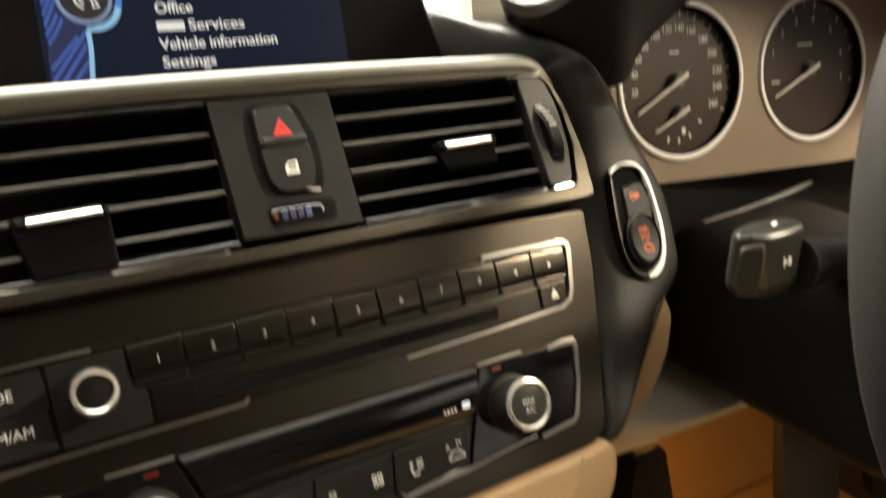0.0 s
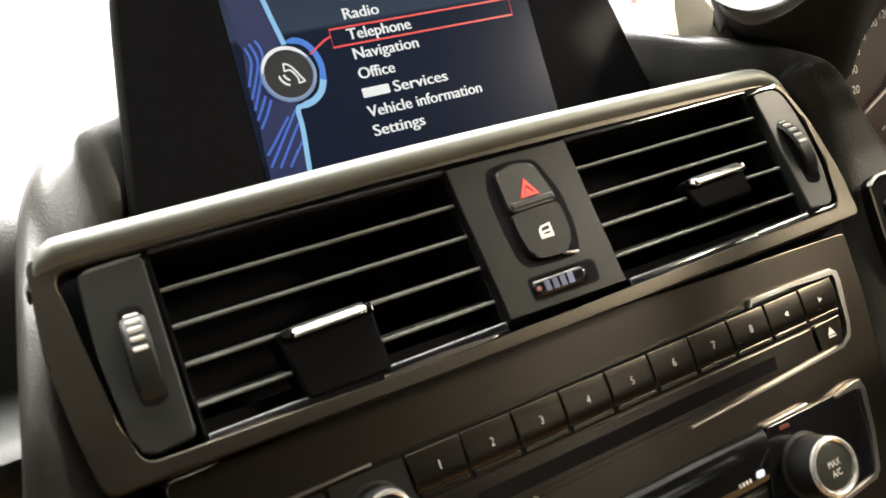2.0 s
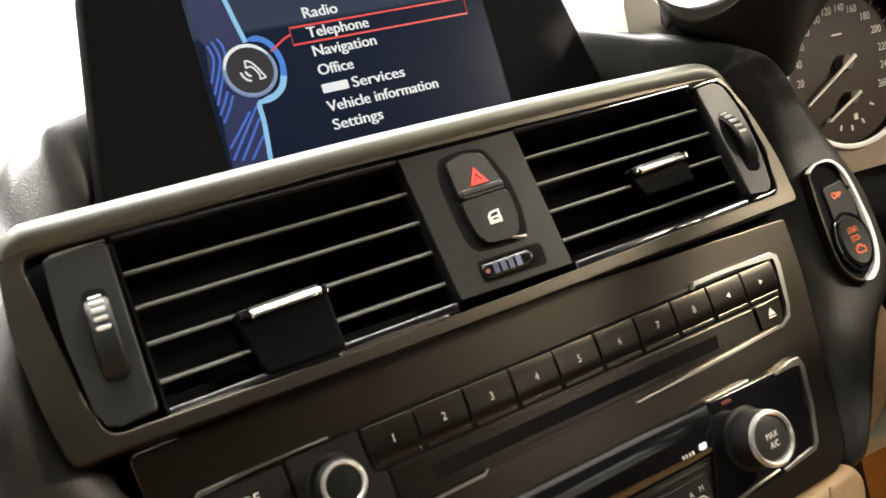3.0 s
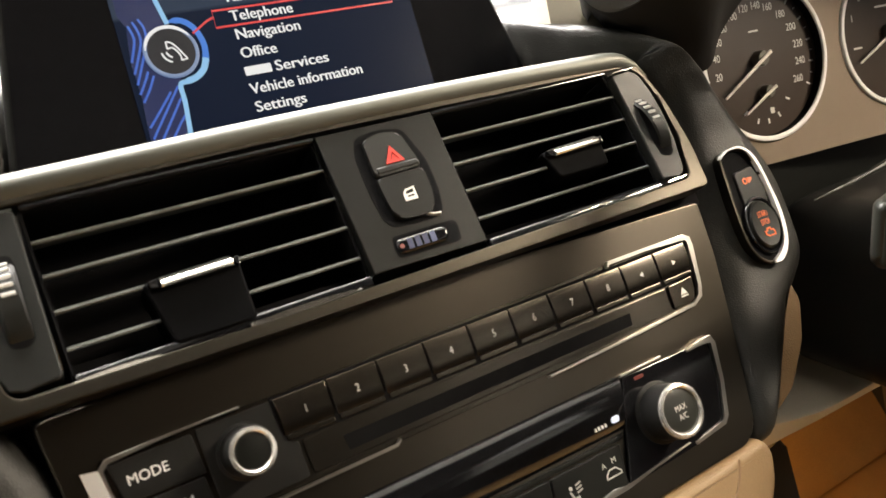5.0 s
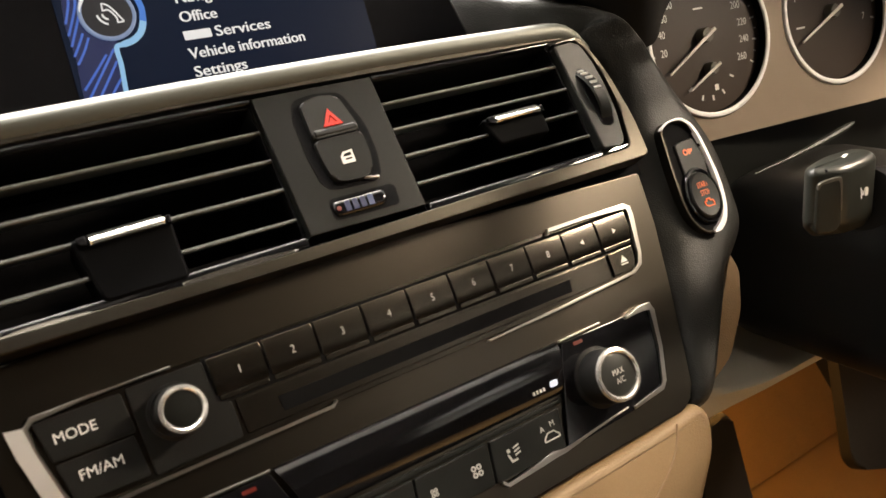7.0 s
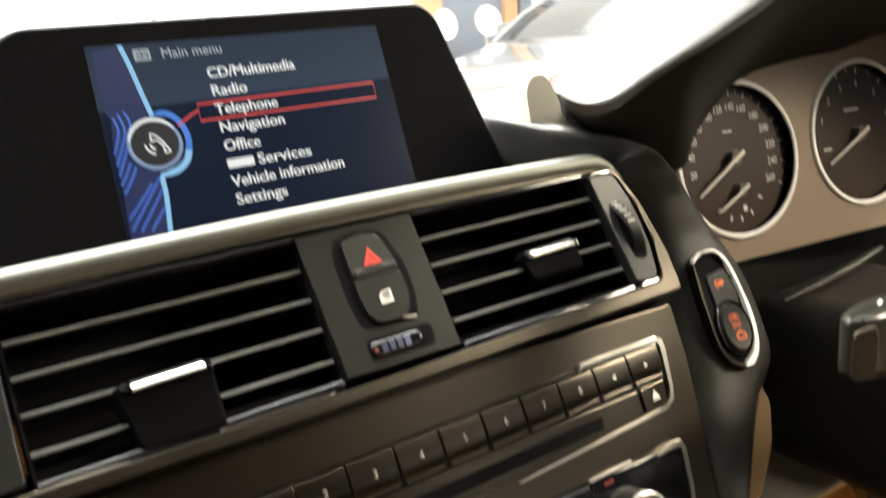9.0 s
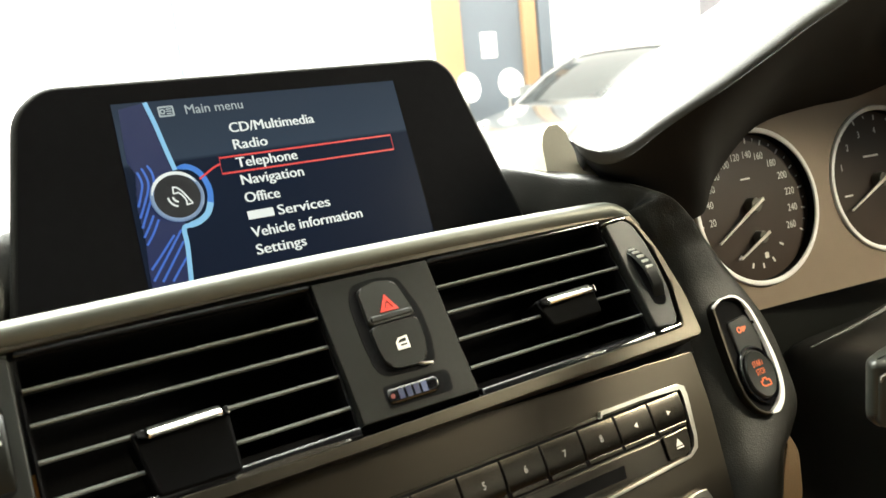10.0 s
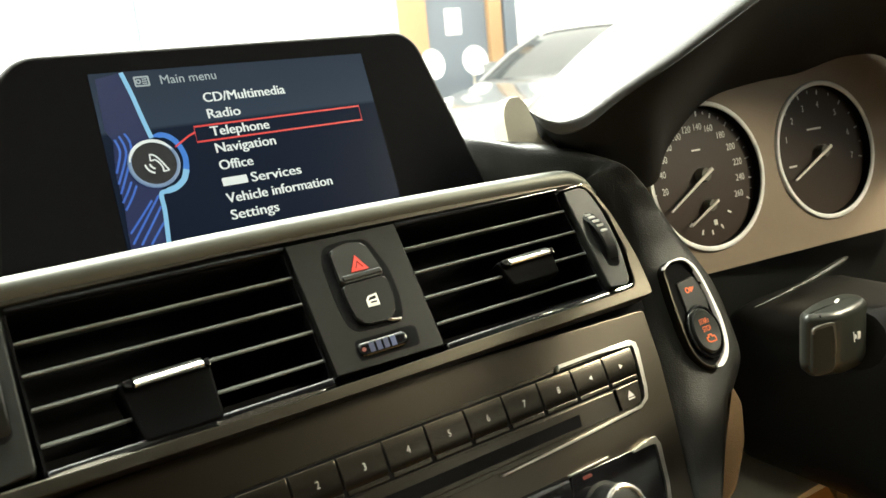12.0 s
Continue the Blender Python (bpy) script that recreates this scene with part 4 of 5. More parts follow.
def knob_panel(flip):
    f = (lambda p: mirror(p)) if flip else (lambda p: p)
    c = (lambda u: -22 - u) if flip else (lambda u: u)
    plate = part("knob_plate", prism(rounded(f([(53.4, 36), (104, 36.8), (100, 58), (95, 72), (78, 74), (38.5, 76)]), 1.2, 3), -3, 1.2, 0.6), M_GLOSS, climate, "glossy black plate under the knob")
    k = part("knob", lathe([(13.0, 1.0), (12.8, 1.8), (11.4, 2.4), (11.2, 12.4), (10.8, 14.0)], c(65.6), 55.4), M_BLACK, climate)
    part("knob_ring", lathe([(11.1, 13.2), (10.8, 14.5), (9.8, 14.8), (9.0, 14.2), (8.8, 13.2)], c(65.6), 55.4), M_KNOB_RING, k, "matt chrome ring")
    part("knob_cap", lathe([(9.0, 13.0), (8.0, 13.6), (0, 14.0)], c(65.6), 55.4), M_STALK, k, "grey knob cap")
    part("lettering", text_mesh("MAX", 3.4, c(65.6), 54.2, 14.05, thick=0.06, squeeze=0.85, fat=-0.004), M_PRINT, k, "pale lettering")
    part("lettering", text_mesh("A/C", 3.4, c(65.6), 57.8, 14.05, thick=0.06, squeeze=0.85, fat=-0.004), M_PRINT, k, "pale lettering")
    part("red_mark", prism(f(rounded([(59, 37.8), (64, 37.8), (64, 39.2), (59, 39.2)], 0.5, 2)), 1.0, 1.5), M_RED_DIM, plate, "red temperature mark")
    part("chrome_bracket", strip(f([(90, 37.4), (100, 36.2), (104.6, 36.6), (105.4, 39), (102, 55), (97.5, 69), (95, 71.4), (77, 73.4)]),
                                 ([1.2, 2.4, 3.0, 2.6, 2.2, 2.0, 1.8, 1.2] if not flip else [1.2, 1.8, 2.0, 2.2, 2.6, 3.0, 2.4, 1.2]), 0, 2.4, 0.4), M_MATT_CHROME, climate, "matt chrome corner bracket")
    part("chrome_line", strip(f([(53, 35.2), (76, 34.9)]), 0.8, 0, 1.6, 0.2), M_MATT_CHROME, climate, "thin chrome line")
    part("chrome_line", strip(f([(5.4, 75.0), (7.4, 76.9), (14, 76.4), (24, 75.6), (31, 74.8), (37, 75.4), (55, 73.6), (74, 71.9)]),
                              ([1.2, 1.4, 1.5, 2.2, 2.8, 1.4, 0.8, 0.6] if not flip else [0.6, 0.8, 1.4, 2.8, 2.2, 1.5, 1.4, 1.2]), 0, 2.0, 0.2), M_MATT_CHROME, climate, "thin chrome line")


knob_panel(False)
knob_panel(True)

# ---------------------------------------------------------------- start switch
start = thing("start_switch", SWITCH, "chrome-ringed start stop button with lit orange lettering in the dash", "start button")
st_outer = rounded([(-13.0, -35), (-9.4, -38.0), (-2, -38.8), (5.6, -36.6), (9.4, -30), (11.2, -18), (11.8, -4), (10.0, 7), (6.6, 13.6), (1, 17.8), (-5.4, 18.6), (-11.6, 15), (-15.4, 8), (-16.2, -0.5), (-15.4, -14), (-14.2, -26)], 4, 4)
st_inner = offset(st_outer, 1.4)
# one chrome ring: unlit side given as dark metal, lit side as a bright strip
part("ring", frame_ring(st_outer, st_inner, -10, 2.0, 0.6, 3), M_METAL_SHADED, start, "satin ring, coloured dark for its unlit side")
part("ring_lit_side", strip(glide([(-12.4, -35.0), (-8.6, -37.5), (-1, -38.2), (4.8, -36.2), (8.6, -29.8), (10.5, -18), (11.0, -4), (9.2, 6.6), (5.8, 13.0), (0.6, 16.8), (-4, 17.8)], 40), [0.4] + [0.8] * 7 + [1.2] * 6 + [1.8] * 8 + [2.3] * 9 + [2.8] * 6 + [2.0, 1.2, 0.6], 0.5, 2.9, 0.5), M_RING, start, "bright strip drawn for the lit side of the ring")
part("recess", prism(st_inner, -10, 0.3), M_CAVITY, start)


def squash(bm):
    """Oval button shape from a round one, set at the button's place."""
    bm.transform(Matrix.Translation((-0.0014, 0.0, 0.001)) @ Matrix.Diagonal((0.86, 1.08, 1, 1)))
    return bm


upper = part("eco_button", prism(rounded([(-7.2, -27), (6.4, -28), (9.0, -17.0), (8.0, -9), (-7.8, -9)], 2.0, 3), -3, 1.5, 0.9, 3), M_PLATE, start)
part("eco_symbol", frame_ring(disc(-2.0, -21.9, 1.6, 14), disc(-2.0, -21.9, 0.9, 14), 1.3, 1.7), M_ORANGE_LIT, upper, "lit orange symbol")
part("eco_symbol", prism(rounded([(-0.2, -23.2), (3.0, -22.8), (2.4, -21.6), (1.6, -21.4), (0.6, -20.4), (-0.2, -20.8)], 0.3, 2), 1.3, 1.7), M_ORANGE_LIT, upper, "lit orange symbol")
part("button_collar", squash(lathe([(13.2, -3), (13.0, 0.4), (12.4, 1.3), (11.6, 1.4), (11.2, 0.6), (11.0, -2)], 0, 0)), M_GLOSS, start, "glossy black collar round the button")
push = part("push_button", squash(lathe([(10.6, -2), (10.4, 1.6), (9.6, 2.4), (6, 2.0), (0, 1.7)], 0, 0)), M_PLATE, start)
part("lettering", text_mesh("START", 3.9, -0.9, -4.8, 3.0, thick=0.06, squeeze=0.64), M_ORANGE_LIT, push, "lit orange lettering")
part("lettering", text_mesh("STOP", 3.9, -0.7, -0.9, 2.85, thick=0.06, squeeze=0.68), M_ORANGE_LIT, push, "lit orange lettering")
engine = [(-3.8, 3.0), (-2.4, 3.0), (-2.1, 1.9), (0.2, 1.9), (0.5, 3.0), (1.9, 3.0), (2.6, 4.2), (2.4, 6.2), (-1.8, 6.2), (-3.7, 5.1)]
part("engine_symbol", frame_ring(engine, offset(engine, 0.75), 2.8, 3.3), M_ORANGE_LIT, push, "lit orange symbol")

# ---------------------------------------------------------------- display
display = thing("dash_display", SCREEN, "freestanding black dash display showing a blue main menu", "display")
house = rounded([(-107, -7), (80, -6), (88, 2), (106, 92), (-136, 92), (-119, 4)], 9, 5)
part("housing", pad(house, -26, 0, 2.5, [Vector((0, -0.004, 0))]), M_BLACK, display)
part("front_glass", prism(offset(house, 2.8), -1, 0.5, 0.3), M_GLASS_BLACK, display, "black front glass")
image = part("screen_image", prism([(-81.5, 4.2), (51.5, 5.4), (49, 88), (-84.5, 88)], 0.2, 0.8), M_SCREEN, display, "lit menu image, dark blue")
part("side_strip", prism([(-79.0, 6.8), (-68.6, 4.8), (-66.0, 14.6), (-64.3, 27.4), (-62.5, 36), (-64, 60), (-65.6, 69.3), (-68, 86), (-83, 86), (-82.4, 76), (-81, 63.8), (-81, 49.5), (-78.6, 35.3), (-80.7, 30), (-79.9, 18)], 0.5, 0.95), M_UI_STRIP, image, "deep blue side strip")
for pts in ([(-81.5, 76.3), (-76, 70.6), (-69.5, 63.6)], [(-81.6, 81), (-74, 71.6), (-66.1, 61.8)], [(-78.3, 82), (-72, 74), (-66.4, 66.8)], [(-74.4, 82.6), (-70, 77.4), (-66.8, 73.8)],
            [(-77.9, 34.7), (-77.0, 38.6), (-77.4, 42), (-80.6, 49.5)], [(-75.8, 33.3), (-74.6, 38), (-75.2, 43), (-80.9, 54.3)], [(-73.4, 32.4), (-71.9, 37), (-73.6, 44), (-81.0, 58.6)],
            [(-75.6, 54.0), (-78, 58), (-81.2, 62.6)], [(-74.0, 56.0), (-77, 61), (-80.8, 66)]):
    part("stripe", strip(glide(pts, 12), 0.9, 0.8, 1.1, 0.1), M_UI_STRIPE, image, "blue wave stripe")
part("guide_line", strip(glide([(-68.0, 4.8), (-66.0, 14.6), (-64.3, 26), (-62.6, 36)], 16), 1.9, 0.9, 1.25, 0.1), M_UI_LINE, image, "light blue curved line")
part("guide_line", strip(glide([(-62.5, 35.2), (-57, 35.4), (-52.6, 39.3), (-50.6, 46.5), (-52.0, 53.8)], 20), [0.6, 1.0, 1.6] + [2.4] * 14 + [2.6] * 3, 0.9, 1.2, 0.1), M_UI_BLUE, image, "bright blue curved line")
part("guide_line", strip(glide([(-51.6, 52.2), (-53.6, 56.4), (-57.5, 59.4), (-62, 60.6), (-65.0, 61.6), (-65.4, 69.3), (-67.8, 86)], 28), [2.6] * 14 + [1.9] * 14, 0.9, 1.25, 0.1), M_UI_LINE, image, "light blue curved line")
ball = part("menu_ball", prism(disc(-64.4, 47.6, 9.6), 0.9, 1.7, 0.5), M_UI_BALL, image, "dark round menu symbol")
part("ball_ring", frame_ring(disc(-64.4, 47.6, 11.0), disc(-64.4, 47.6, 9.4), 0.9, 1.9, 0.4), M_UI_RING, ball, "pale blue ring")
part("ball_shine", strip([(-64.4 + 10.2 * math.cos(radians(a)), 47.6 + 10.2 * math.sin(radians(a))) for a in range(190, 331, 10)], [0.3, 0.8, 1.1] + [1.4] * 9 + [1.1, 0.8, 0.3], 1.6, 2.0, 0.1), M_UI_TEXT, ball, "white shine on the ring")
spine = glide([(-66.0, 44.9), (-63.6, 45.4), (-61.8, 47.6), (-60.6, 50.2), (-60.3, 52.0)], 12)
wide = [3.2, 3.4, 3.0, 2.2, 1.9, 1.8, 1.8, 1.8, 2.0, 2.6, 3.0, 2.6]
edge_a, edge_b = [], []
for i, q in enumerate(spine):
    d = (Vector(spine[min(i + 1, 11)]) - Vector(spine[max(i - 1, 0)])).normalized()
    edge_a.append((q[0] - d.y * wide[i] / 2, q[1] + d.x * wide[i] / 2))
    edge_b.append((q[0] + d.y * wide[i] / 2, q[1] - d.x * wide[i] / 2))
receiver = edge_a + edge_b[::-1]
part("handset", frame_ring(receiver, offset(receiver, 0.62), 1.6, 1.95), M_UI_TEXT, ball, "white handset symbol")
for r in (2.6, 4.6):
    part("wave", strip([(-63.9 - r * math.cos(radians(a)), 47.6 + r * math.sin(radians(a))) for a in (2, 20, 38, 56, 74)], 0.75, 1.6, 1.9, 0.05), M_UI_TEXT, ball, "white sound wave")
part("heading", text_mesh("Main menu", 6.0, -52.4, 9.9, 1.0, "LEFT", 0.08, 0.98), M_UI_DIM, image, "grey heading")
part("heading_symbol", frame_ring(rrect(-63.4, 7.2, -56.8, 12.0, 0.5, 2), rrect(-62.7, 7.9, -57.5, 11.3, 0.3, 2), 0.9, 1.2), M_UI_DIM, image, "grey radio symbol")
part("heading_symbol", frame_ring(disc(-61.6, 9.6, 1.2, 12), disc(-61.6, 9.6, 0.6, 12), 0.9, 1.2), M_UI_DIM, image, "grey radio symbol")
for k in range(3):
    part("heading_symbol", prism(rrect(-60.0, 8.4 + k, -57.9, 8.85 + k, 0.1, 2), 0.9, 1.2), M_UI_DIM, image, "grey radio symbol")
rows = (("CD/Multimedia", 20.4, 40.2), ("Radio", 28.3, 15.9), ("Telephone", 36.7, 28.1), ("Navigation", 44.8, 29.3), ("Office", 53.0, 16.1), ("Services", 60.8, 25.0),
        ("Vehicle information", 68.7, 52.6), ("Settings", 76.6, 23.0))
for words, v, wide_ in rows:
    u = -35.7 - 0.042 * (v - 20)
    if words == "Services":
        part("menu_bar", prism(rrect(u, v - 1.9, u + 11.8, v + 1.9, 0.4, 2), 0.9, 1.15), M_UI_TEXT, image, "white bar")
        u += 13.3
    bold = text_mesh(words, 6.5, 0, v, 1.0, "LEFT", 0.08, 1.0, fat=0.0)
    span = max(q.co.x for q in bold.verts) * 1000
    bold.transform(Matrix.Translation((u * MM, 0, 0)) @ Matrix.Diagonal((wide_ / span, 1, 1, 1)))
    twin = bmesh.ops.duplicate(bold, geom=bold.verts[:] + bold.edges[:] + bold.faces[:])["geom"]
    bmesh.ops.translate(bold, verts=[q for q in twin if isinstance(q, bmesh.types.BMVert)], vec=(0.00028, 0.0, 0.00002))
    part("menu_text", bold, M_UI_TEXT, image, "white menu text")
box_o = [(-43.2, 33.0), (41.2, 32.8), (40.8, 40.9), (-43.6, 41.0)]
part("highlight", frame_ring(box_o, offset(box_o, 0.75), 0.9, 1.3), M_UI_RED, image, "red highlight frame")
part("highlight_stem", strip([(-43.2, 36.0), (-46.5, 37.2), (-53.6, 41.4)], 0.8, 0.9, 1.3, 0.1), M_UI_RED, image, "red connecting line")

# ---------------------------------------------------------------- instruments
cluster = thing("instrument_cluster", CLUSTER, "bronze-grey instrument panel with two chrome-ringed round gauges", "instrument panel")
part("panel", prism(rounded([(-80, -20), (-50, -76), (60, -96), (170, -96), (195, -20), (195, 62), (-80, 61)], 8, 3), -16, -6, 0.8), M_CLUSTER, cluster, "satin bronze-grey panel")


def gauge_mask():
    """Front plate with two round openings for the gauges, its rim turned back to the panel."""
    bm = bmesh.new()
    rim = rounded([(-80, -20), (-50, -70), (170, -74), (195, -20), (195, 62), (-80, 61)], 8, 3)
    loops = []
    for poly in (rim, disc(-6.8, 3.2, 45.2, 72), disc(97.0, 0.8, 45.2, 72)):
        vs = [bm.verts.new((u * MM, -v * MM, -0.0008)) for u, v in poly]
        loops.append((vs, [bm.edges.new((vs[i - 1], vs[i])) for i in range(len(vs))]))
    bmesh.ops.triangle_fill(bm, use_beauty=True, use_dissolve=False, edges=[e for _, es in loops for e in es])
    for vs, _ in loops:
        low = [bm.verts.new((v.co.x, v.co.y, -0.0062)) for v in vs]
        for i in range(len(vs)):
            bm.faces.new((vs[i - 1], vs[i], low[i], low[i - 1]))
    return bm


part("gauge_mask", gauge_mask(), M_CLUSTER, cluster, "satin bronze-grey front plate")


def gauge(name, cu, cv, scale, minor, needles, base=-6.0):
    """A dial: dark face, proud chrome ring, numerals, ticks, needles. scale rows: value text, degrees."""
    g = part(name, lathe([(43.0, base + 0.1), (42.4, base + 0.5), (0, base + 0.5)], cu, cv, 56), M_DIAL, cluster, "dark brown dial face")
    part("ring", lathe([(46.1, base), (46.0, base + 4.6), (45.7, base + 6.0), (45.2, base + 6.6), (44.0, base + 6.8), (43.0, base + 6.5), (42.6, base + 5.6)], cu, cv, 72),
         M_RING, g, "bright chrome ring")
    part("ring_wall", lathe([(42.7, base + 5.7), (42.6, base + 4.6), (42.5, base + 0.3)], cu, cv, 72), M_CAVITY, g, "black inner wall of the ring")
    w = base + 0.5
    for words, deg in scale:
        t = radians(deg)
        part("numeral", text_mesh(words, 6.0, cu + 30.6 * math.cos(t), cv - 30.6 * math.sin(t), w + 0.06, thick=0.05, squeeze=0.82), M_NUMERAL, g, "pale numeral")
        part("tick", strip([(cu + r * math.cos(t), cv - r * math.sin(t)) for r in (37.4, 40.4)], 0.9, w - 0.1, w + 0.2, 0.0), M_NUMERAL, g, "pale tick")
    for deg in minor:
        t = radians(deg)
        part("tick", strip([(cu + r * math.cos(t), cv - r * math.sin(t)) for r in (38.8, 40.4)], 0.6, w - 0.1, w + 0.2, 0.0), M_NUMERAL, g, "pale tick")
    for nu, nv, tip, deg, k in needles:
        t = radians(deg)
        hub = part("hub", lathe([(4.6 * k, w), (4.4 * k, w + 4.0), (3.8 * k, w + 5.2), (0, w + 5.4)], nu, nv, 24), M_HUB, g, "grey needle hub")
        part("needle", strip([(nu - 6 * k * math.cos(t), nv + 6 * k * math.sin(t)), (nu + tip * math.cos(t), nv - tip * math.sin(t))], [2.0 * k, 1.0], w + 5.0, w + 6.2, 0.2), M_NEEDLE, hub, "pale needle")
    return g


SPEED = ((20, 189), (40, 170), (60, 153), (80, 137), (100, 120), (120, 103), (140, 86), (160, 69.5), (180, 50), (200, 30), (220, 10), (240, -8.4), (260, -28))
mids = [(SPEED[i][1] + SPEED[i + 1][1]) / 2 for i in range(len(SPEED) - 1)]
speedo = gauge("speedometer", -6.8, 3.2, [(str(v), a) for v, a in SPEED], mids, [(-8.0, 2.0, 36, 210, 1.0), (-6.4, 20.8, 22, 207, 0.8)])
for a in (218, 249, 273, 299, 333):
    t = radians(a)
    part("fuel_tick", strip([(-6.8 + r * math.cos(t), 18.7 - r * math.sin(t)) for r in (17.5, 20.5)], 1.1, -5.6, -5.2, 0.0), M_PRINT, speedo, "pale tick")
part("fuel_symbol", prism(rrect(-3.6, 30.4, -0.8, 33.8, 0.5, 2), -5.6, -5.2), M_PRINT, speedo, "pale fuel symbol")
part("unit_bar", prism(rrect(-12, -14.2, -5, -13.2, 0.3, 2), -5.6, -5.3), M_PRINT, speedo, "small pale bar of print")
TACH = ((1, 160), (2, 134), (3, 109), (4, 82), (5, 50), (6, 17), (7, -13))
tach = gauge("tachometer", 97.0, 0.8, [(str(v), a) for v, a in TACH], [147, 121, 95, 66, 33, 2], [(96.6, 1.4, 35, 206, 1.0)])
part("unit_bar", prism(rrect(88, -14.8, 101, -13.6, 0.3, 2), -5.6, -5.3), M_PRINT, tach, "small pale bar of print")
part("unit_bar", prism(rrect(67, 7.4, 74, 8.5, 0.3, 2), -5.6, -5.3), M_PRINT, tach, "small pale bar of print")

# ---------------------------------------------------------------- steering
stalk = thing("wiper_stalk", pose(0.158, -0.110, -0.048), "dark grey wiper stalk beside the steering column", "stalk")
plan = rounded([(-14, -0.5), (-4, 5.2), (0.5, 6.6), (12, 7.0), (24, 5.0), (28, -1.0), (25, -8.0), (15, -9.6), (4, -9.6), (-10, -6.6)], 4.0, 4)
part("cap", pad(plan, -22, 0, 3.4, [Vector(), Vector((0.004, 0.002, -0.005)), Vector((0.014, 0.006, -0.011))], seg=6), M_STALK, stalk)
end = basis((-0.0068, -0.0026, 0.0), (0.912, -0.410, 0), (0, 0, 1))


def on_stalk(bm, m):
    bm.transform(m)
    return bm


part("end_button", on_stalk(pad(rounded([(-5.6, 6.0), (-3.6, 4.6), (3.8, 3.6), (5.2, 5.0), (5.8, 24), (3.8, 27), (-4.4, 27), (-5.8, 24)], 1.4, 3), -2, 1.7, 1.2), end), M_STALK, stalk, "push button with a lit edge drawn in pale")
# light catching the button's rim is put in as a paler strip
part("button_edge_lit", on_stalk(strip(glide([(-5.3, 8.0), (-4.9, 6.0), (-3, 5.3), (2.8, 4.5), (4.2, 5.6), (4.8, 10), (5.2, 18)], 20), [0.5] * 2 + [1.0] * 5 + [1.4] * 6 + [1.0] * 3 + [0.7] * 3 + [0.3], 1.0, 1.9, 0.3), end), M_HUB, stalk, "pale strip drawn for the lit edge of the button")
part("seam", on_stalk(strip([(-1.2, 0.6), (-1.0, 3.6)], 0.5, -2, 0.25, 0.0), end), M_CAVITY, stalk, "dark seam in the cap")
side = basis((0.0075, -0.0066, 0.0), (0.994, -0.104, 0), (0, 0, 1))
part("symbol", on_stalk(strip([(2.0, 11.6), (2.4, 14.0), (2.8, 16.4)], 0.45, -0.3, 0.15, 0.0), side), M_WHITE_PRINT, stalk, "pale printed symbol")
part("symbol", on_stalk(prism([(3.0, 12.8), (4.0, 13.4), (4.0, 14.8), (3.2, 15.2)], -0.3, 0.15), side), M_WHITE_PRINT, stalk, "pale printed symbol")
part("symbol", on_stalk(prism(rrect(4.8, 12.2, 6.6, 15.6, 0.4, 2), -0.3, 0.2), side), M_NUMERAL, stalk, "pale printed symbol")
part("symbol", prism([(9.0, -0.6), (10.6, -1.0), (15.0, -2.6), (14.4, -3.8), (9.8, -2.4)], -0.4, 0.1), M_NUMERAL, stalk, "pale printed symbol")
part("arm", tube([(0.026, 0.002, -0.022), (0.07, 0.010, -0.03), (0.12, 0.014, -0.04)], [0.014, 0.011, 0.010], 16), M_BLACK, stalk)

column = thing("steering_column", pose(0.29, -0.07, -0.13), "black plastic steering column shroud", "steering column")
part("shroud", box(-0.055, -0.09, -0.066, 0.07, 0.09, 0.040, 0.03, 4), M_BLACK, column)
# highlight streak along the column cover, shaped as a thin tapering tube
cover_streak = tube(glide([(-0.0694, 0.040, 0.0500), (-0.052, 0.040, 0.0512), (-0.0352, 0.040, 0.0522), (-0.007, 0.040, 0.0550), (0.0229, 0.040, 0.0594)], 24),
              [0.0004] * 3 + [0.0006] * 4 + [0.0010] * 4 + [0.0015] * 5 + [0.0021] * 6 + [0.0014, 0.0006], 8)
part("cover_highlight", cover_streak, M_STALK, column, "tapered tube drawn for the highlight on the column cover's edge")

WHEEL = basis((0.325, -0.200, -0.055), (0.9917, -0.129, 0), (0.04, 0.30, 0.95))
wheel = thing("steering_wheel", WHEEL, "black leather three-spoke steering wheel", "steering wheel")
rim = bmesh.new()
rings = []
for k in range(72):
    t = 2 * math.pi * k / 72
    rings.append([rim.verts.new(((0.178 + 0.0145 * math.cos(q * math.pi / 6)) * math.cos(t), (0.178 + 0.0145 * math.cos(q * math.pi / 6)) * math.sin(t), 0.017 * math.sin(q * math.pi / 6)))
                  for q in range(12)])
for k in range(72):
    a, b = rings[k], rings[(k + 1) % 72]
    for q in range(12):
        rim.faces.new((a[q], a[(q + 1) % 12], b[(q + 1) % 12], b[q]))
part("rim", rim, M_RUBBER, wheel)
part("hub", pad(rounded([(-80, -82), (80, -82), (98, -5), (58, 76), (-58, 76), (-98, -5)], 26, 5), -40, -5, 14), M_BLACK, wheel)
for a in (185, 270, -5):
    t = radians(a)
    part("spoke", tube([(0.05 * math.cos(t), 0.05 * math.sin(t), -0.018), (0.12 * math.cos(t), 0.12 * math.sin(t), -0.014), (0.175 * math.cos(t), 0.175 * math.sin(t), -0.004)],
                       [0.022, 0.014, 0.011], 12), M_BLACK, wheel)

# ---------------------------------------------------------------- footwell
tunnel = new("car_floor", None)
tunnel.matrix_world = pose(0, 0, -0.55)
tagged(tunnel, "beige carpeted car floor and footwell", "floor", kind="structure")
part("carpet", box(-0.72, -2.2, -0.05, 0.72, 0.45, 0.0), M_CARPET, tunnel)
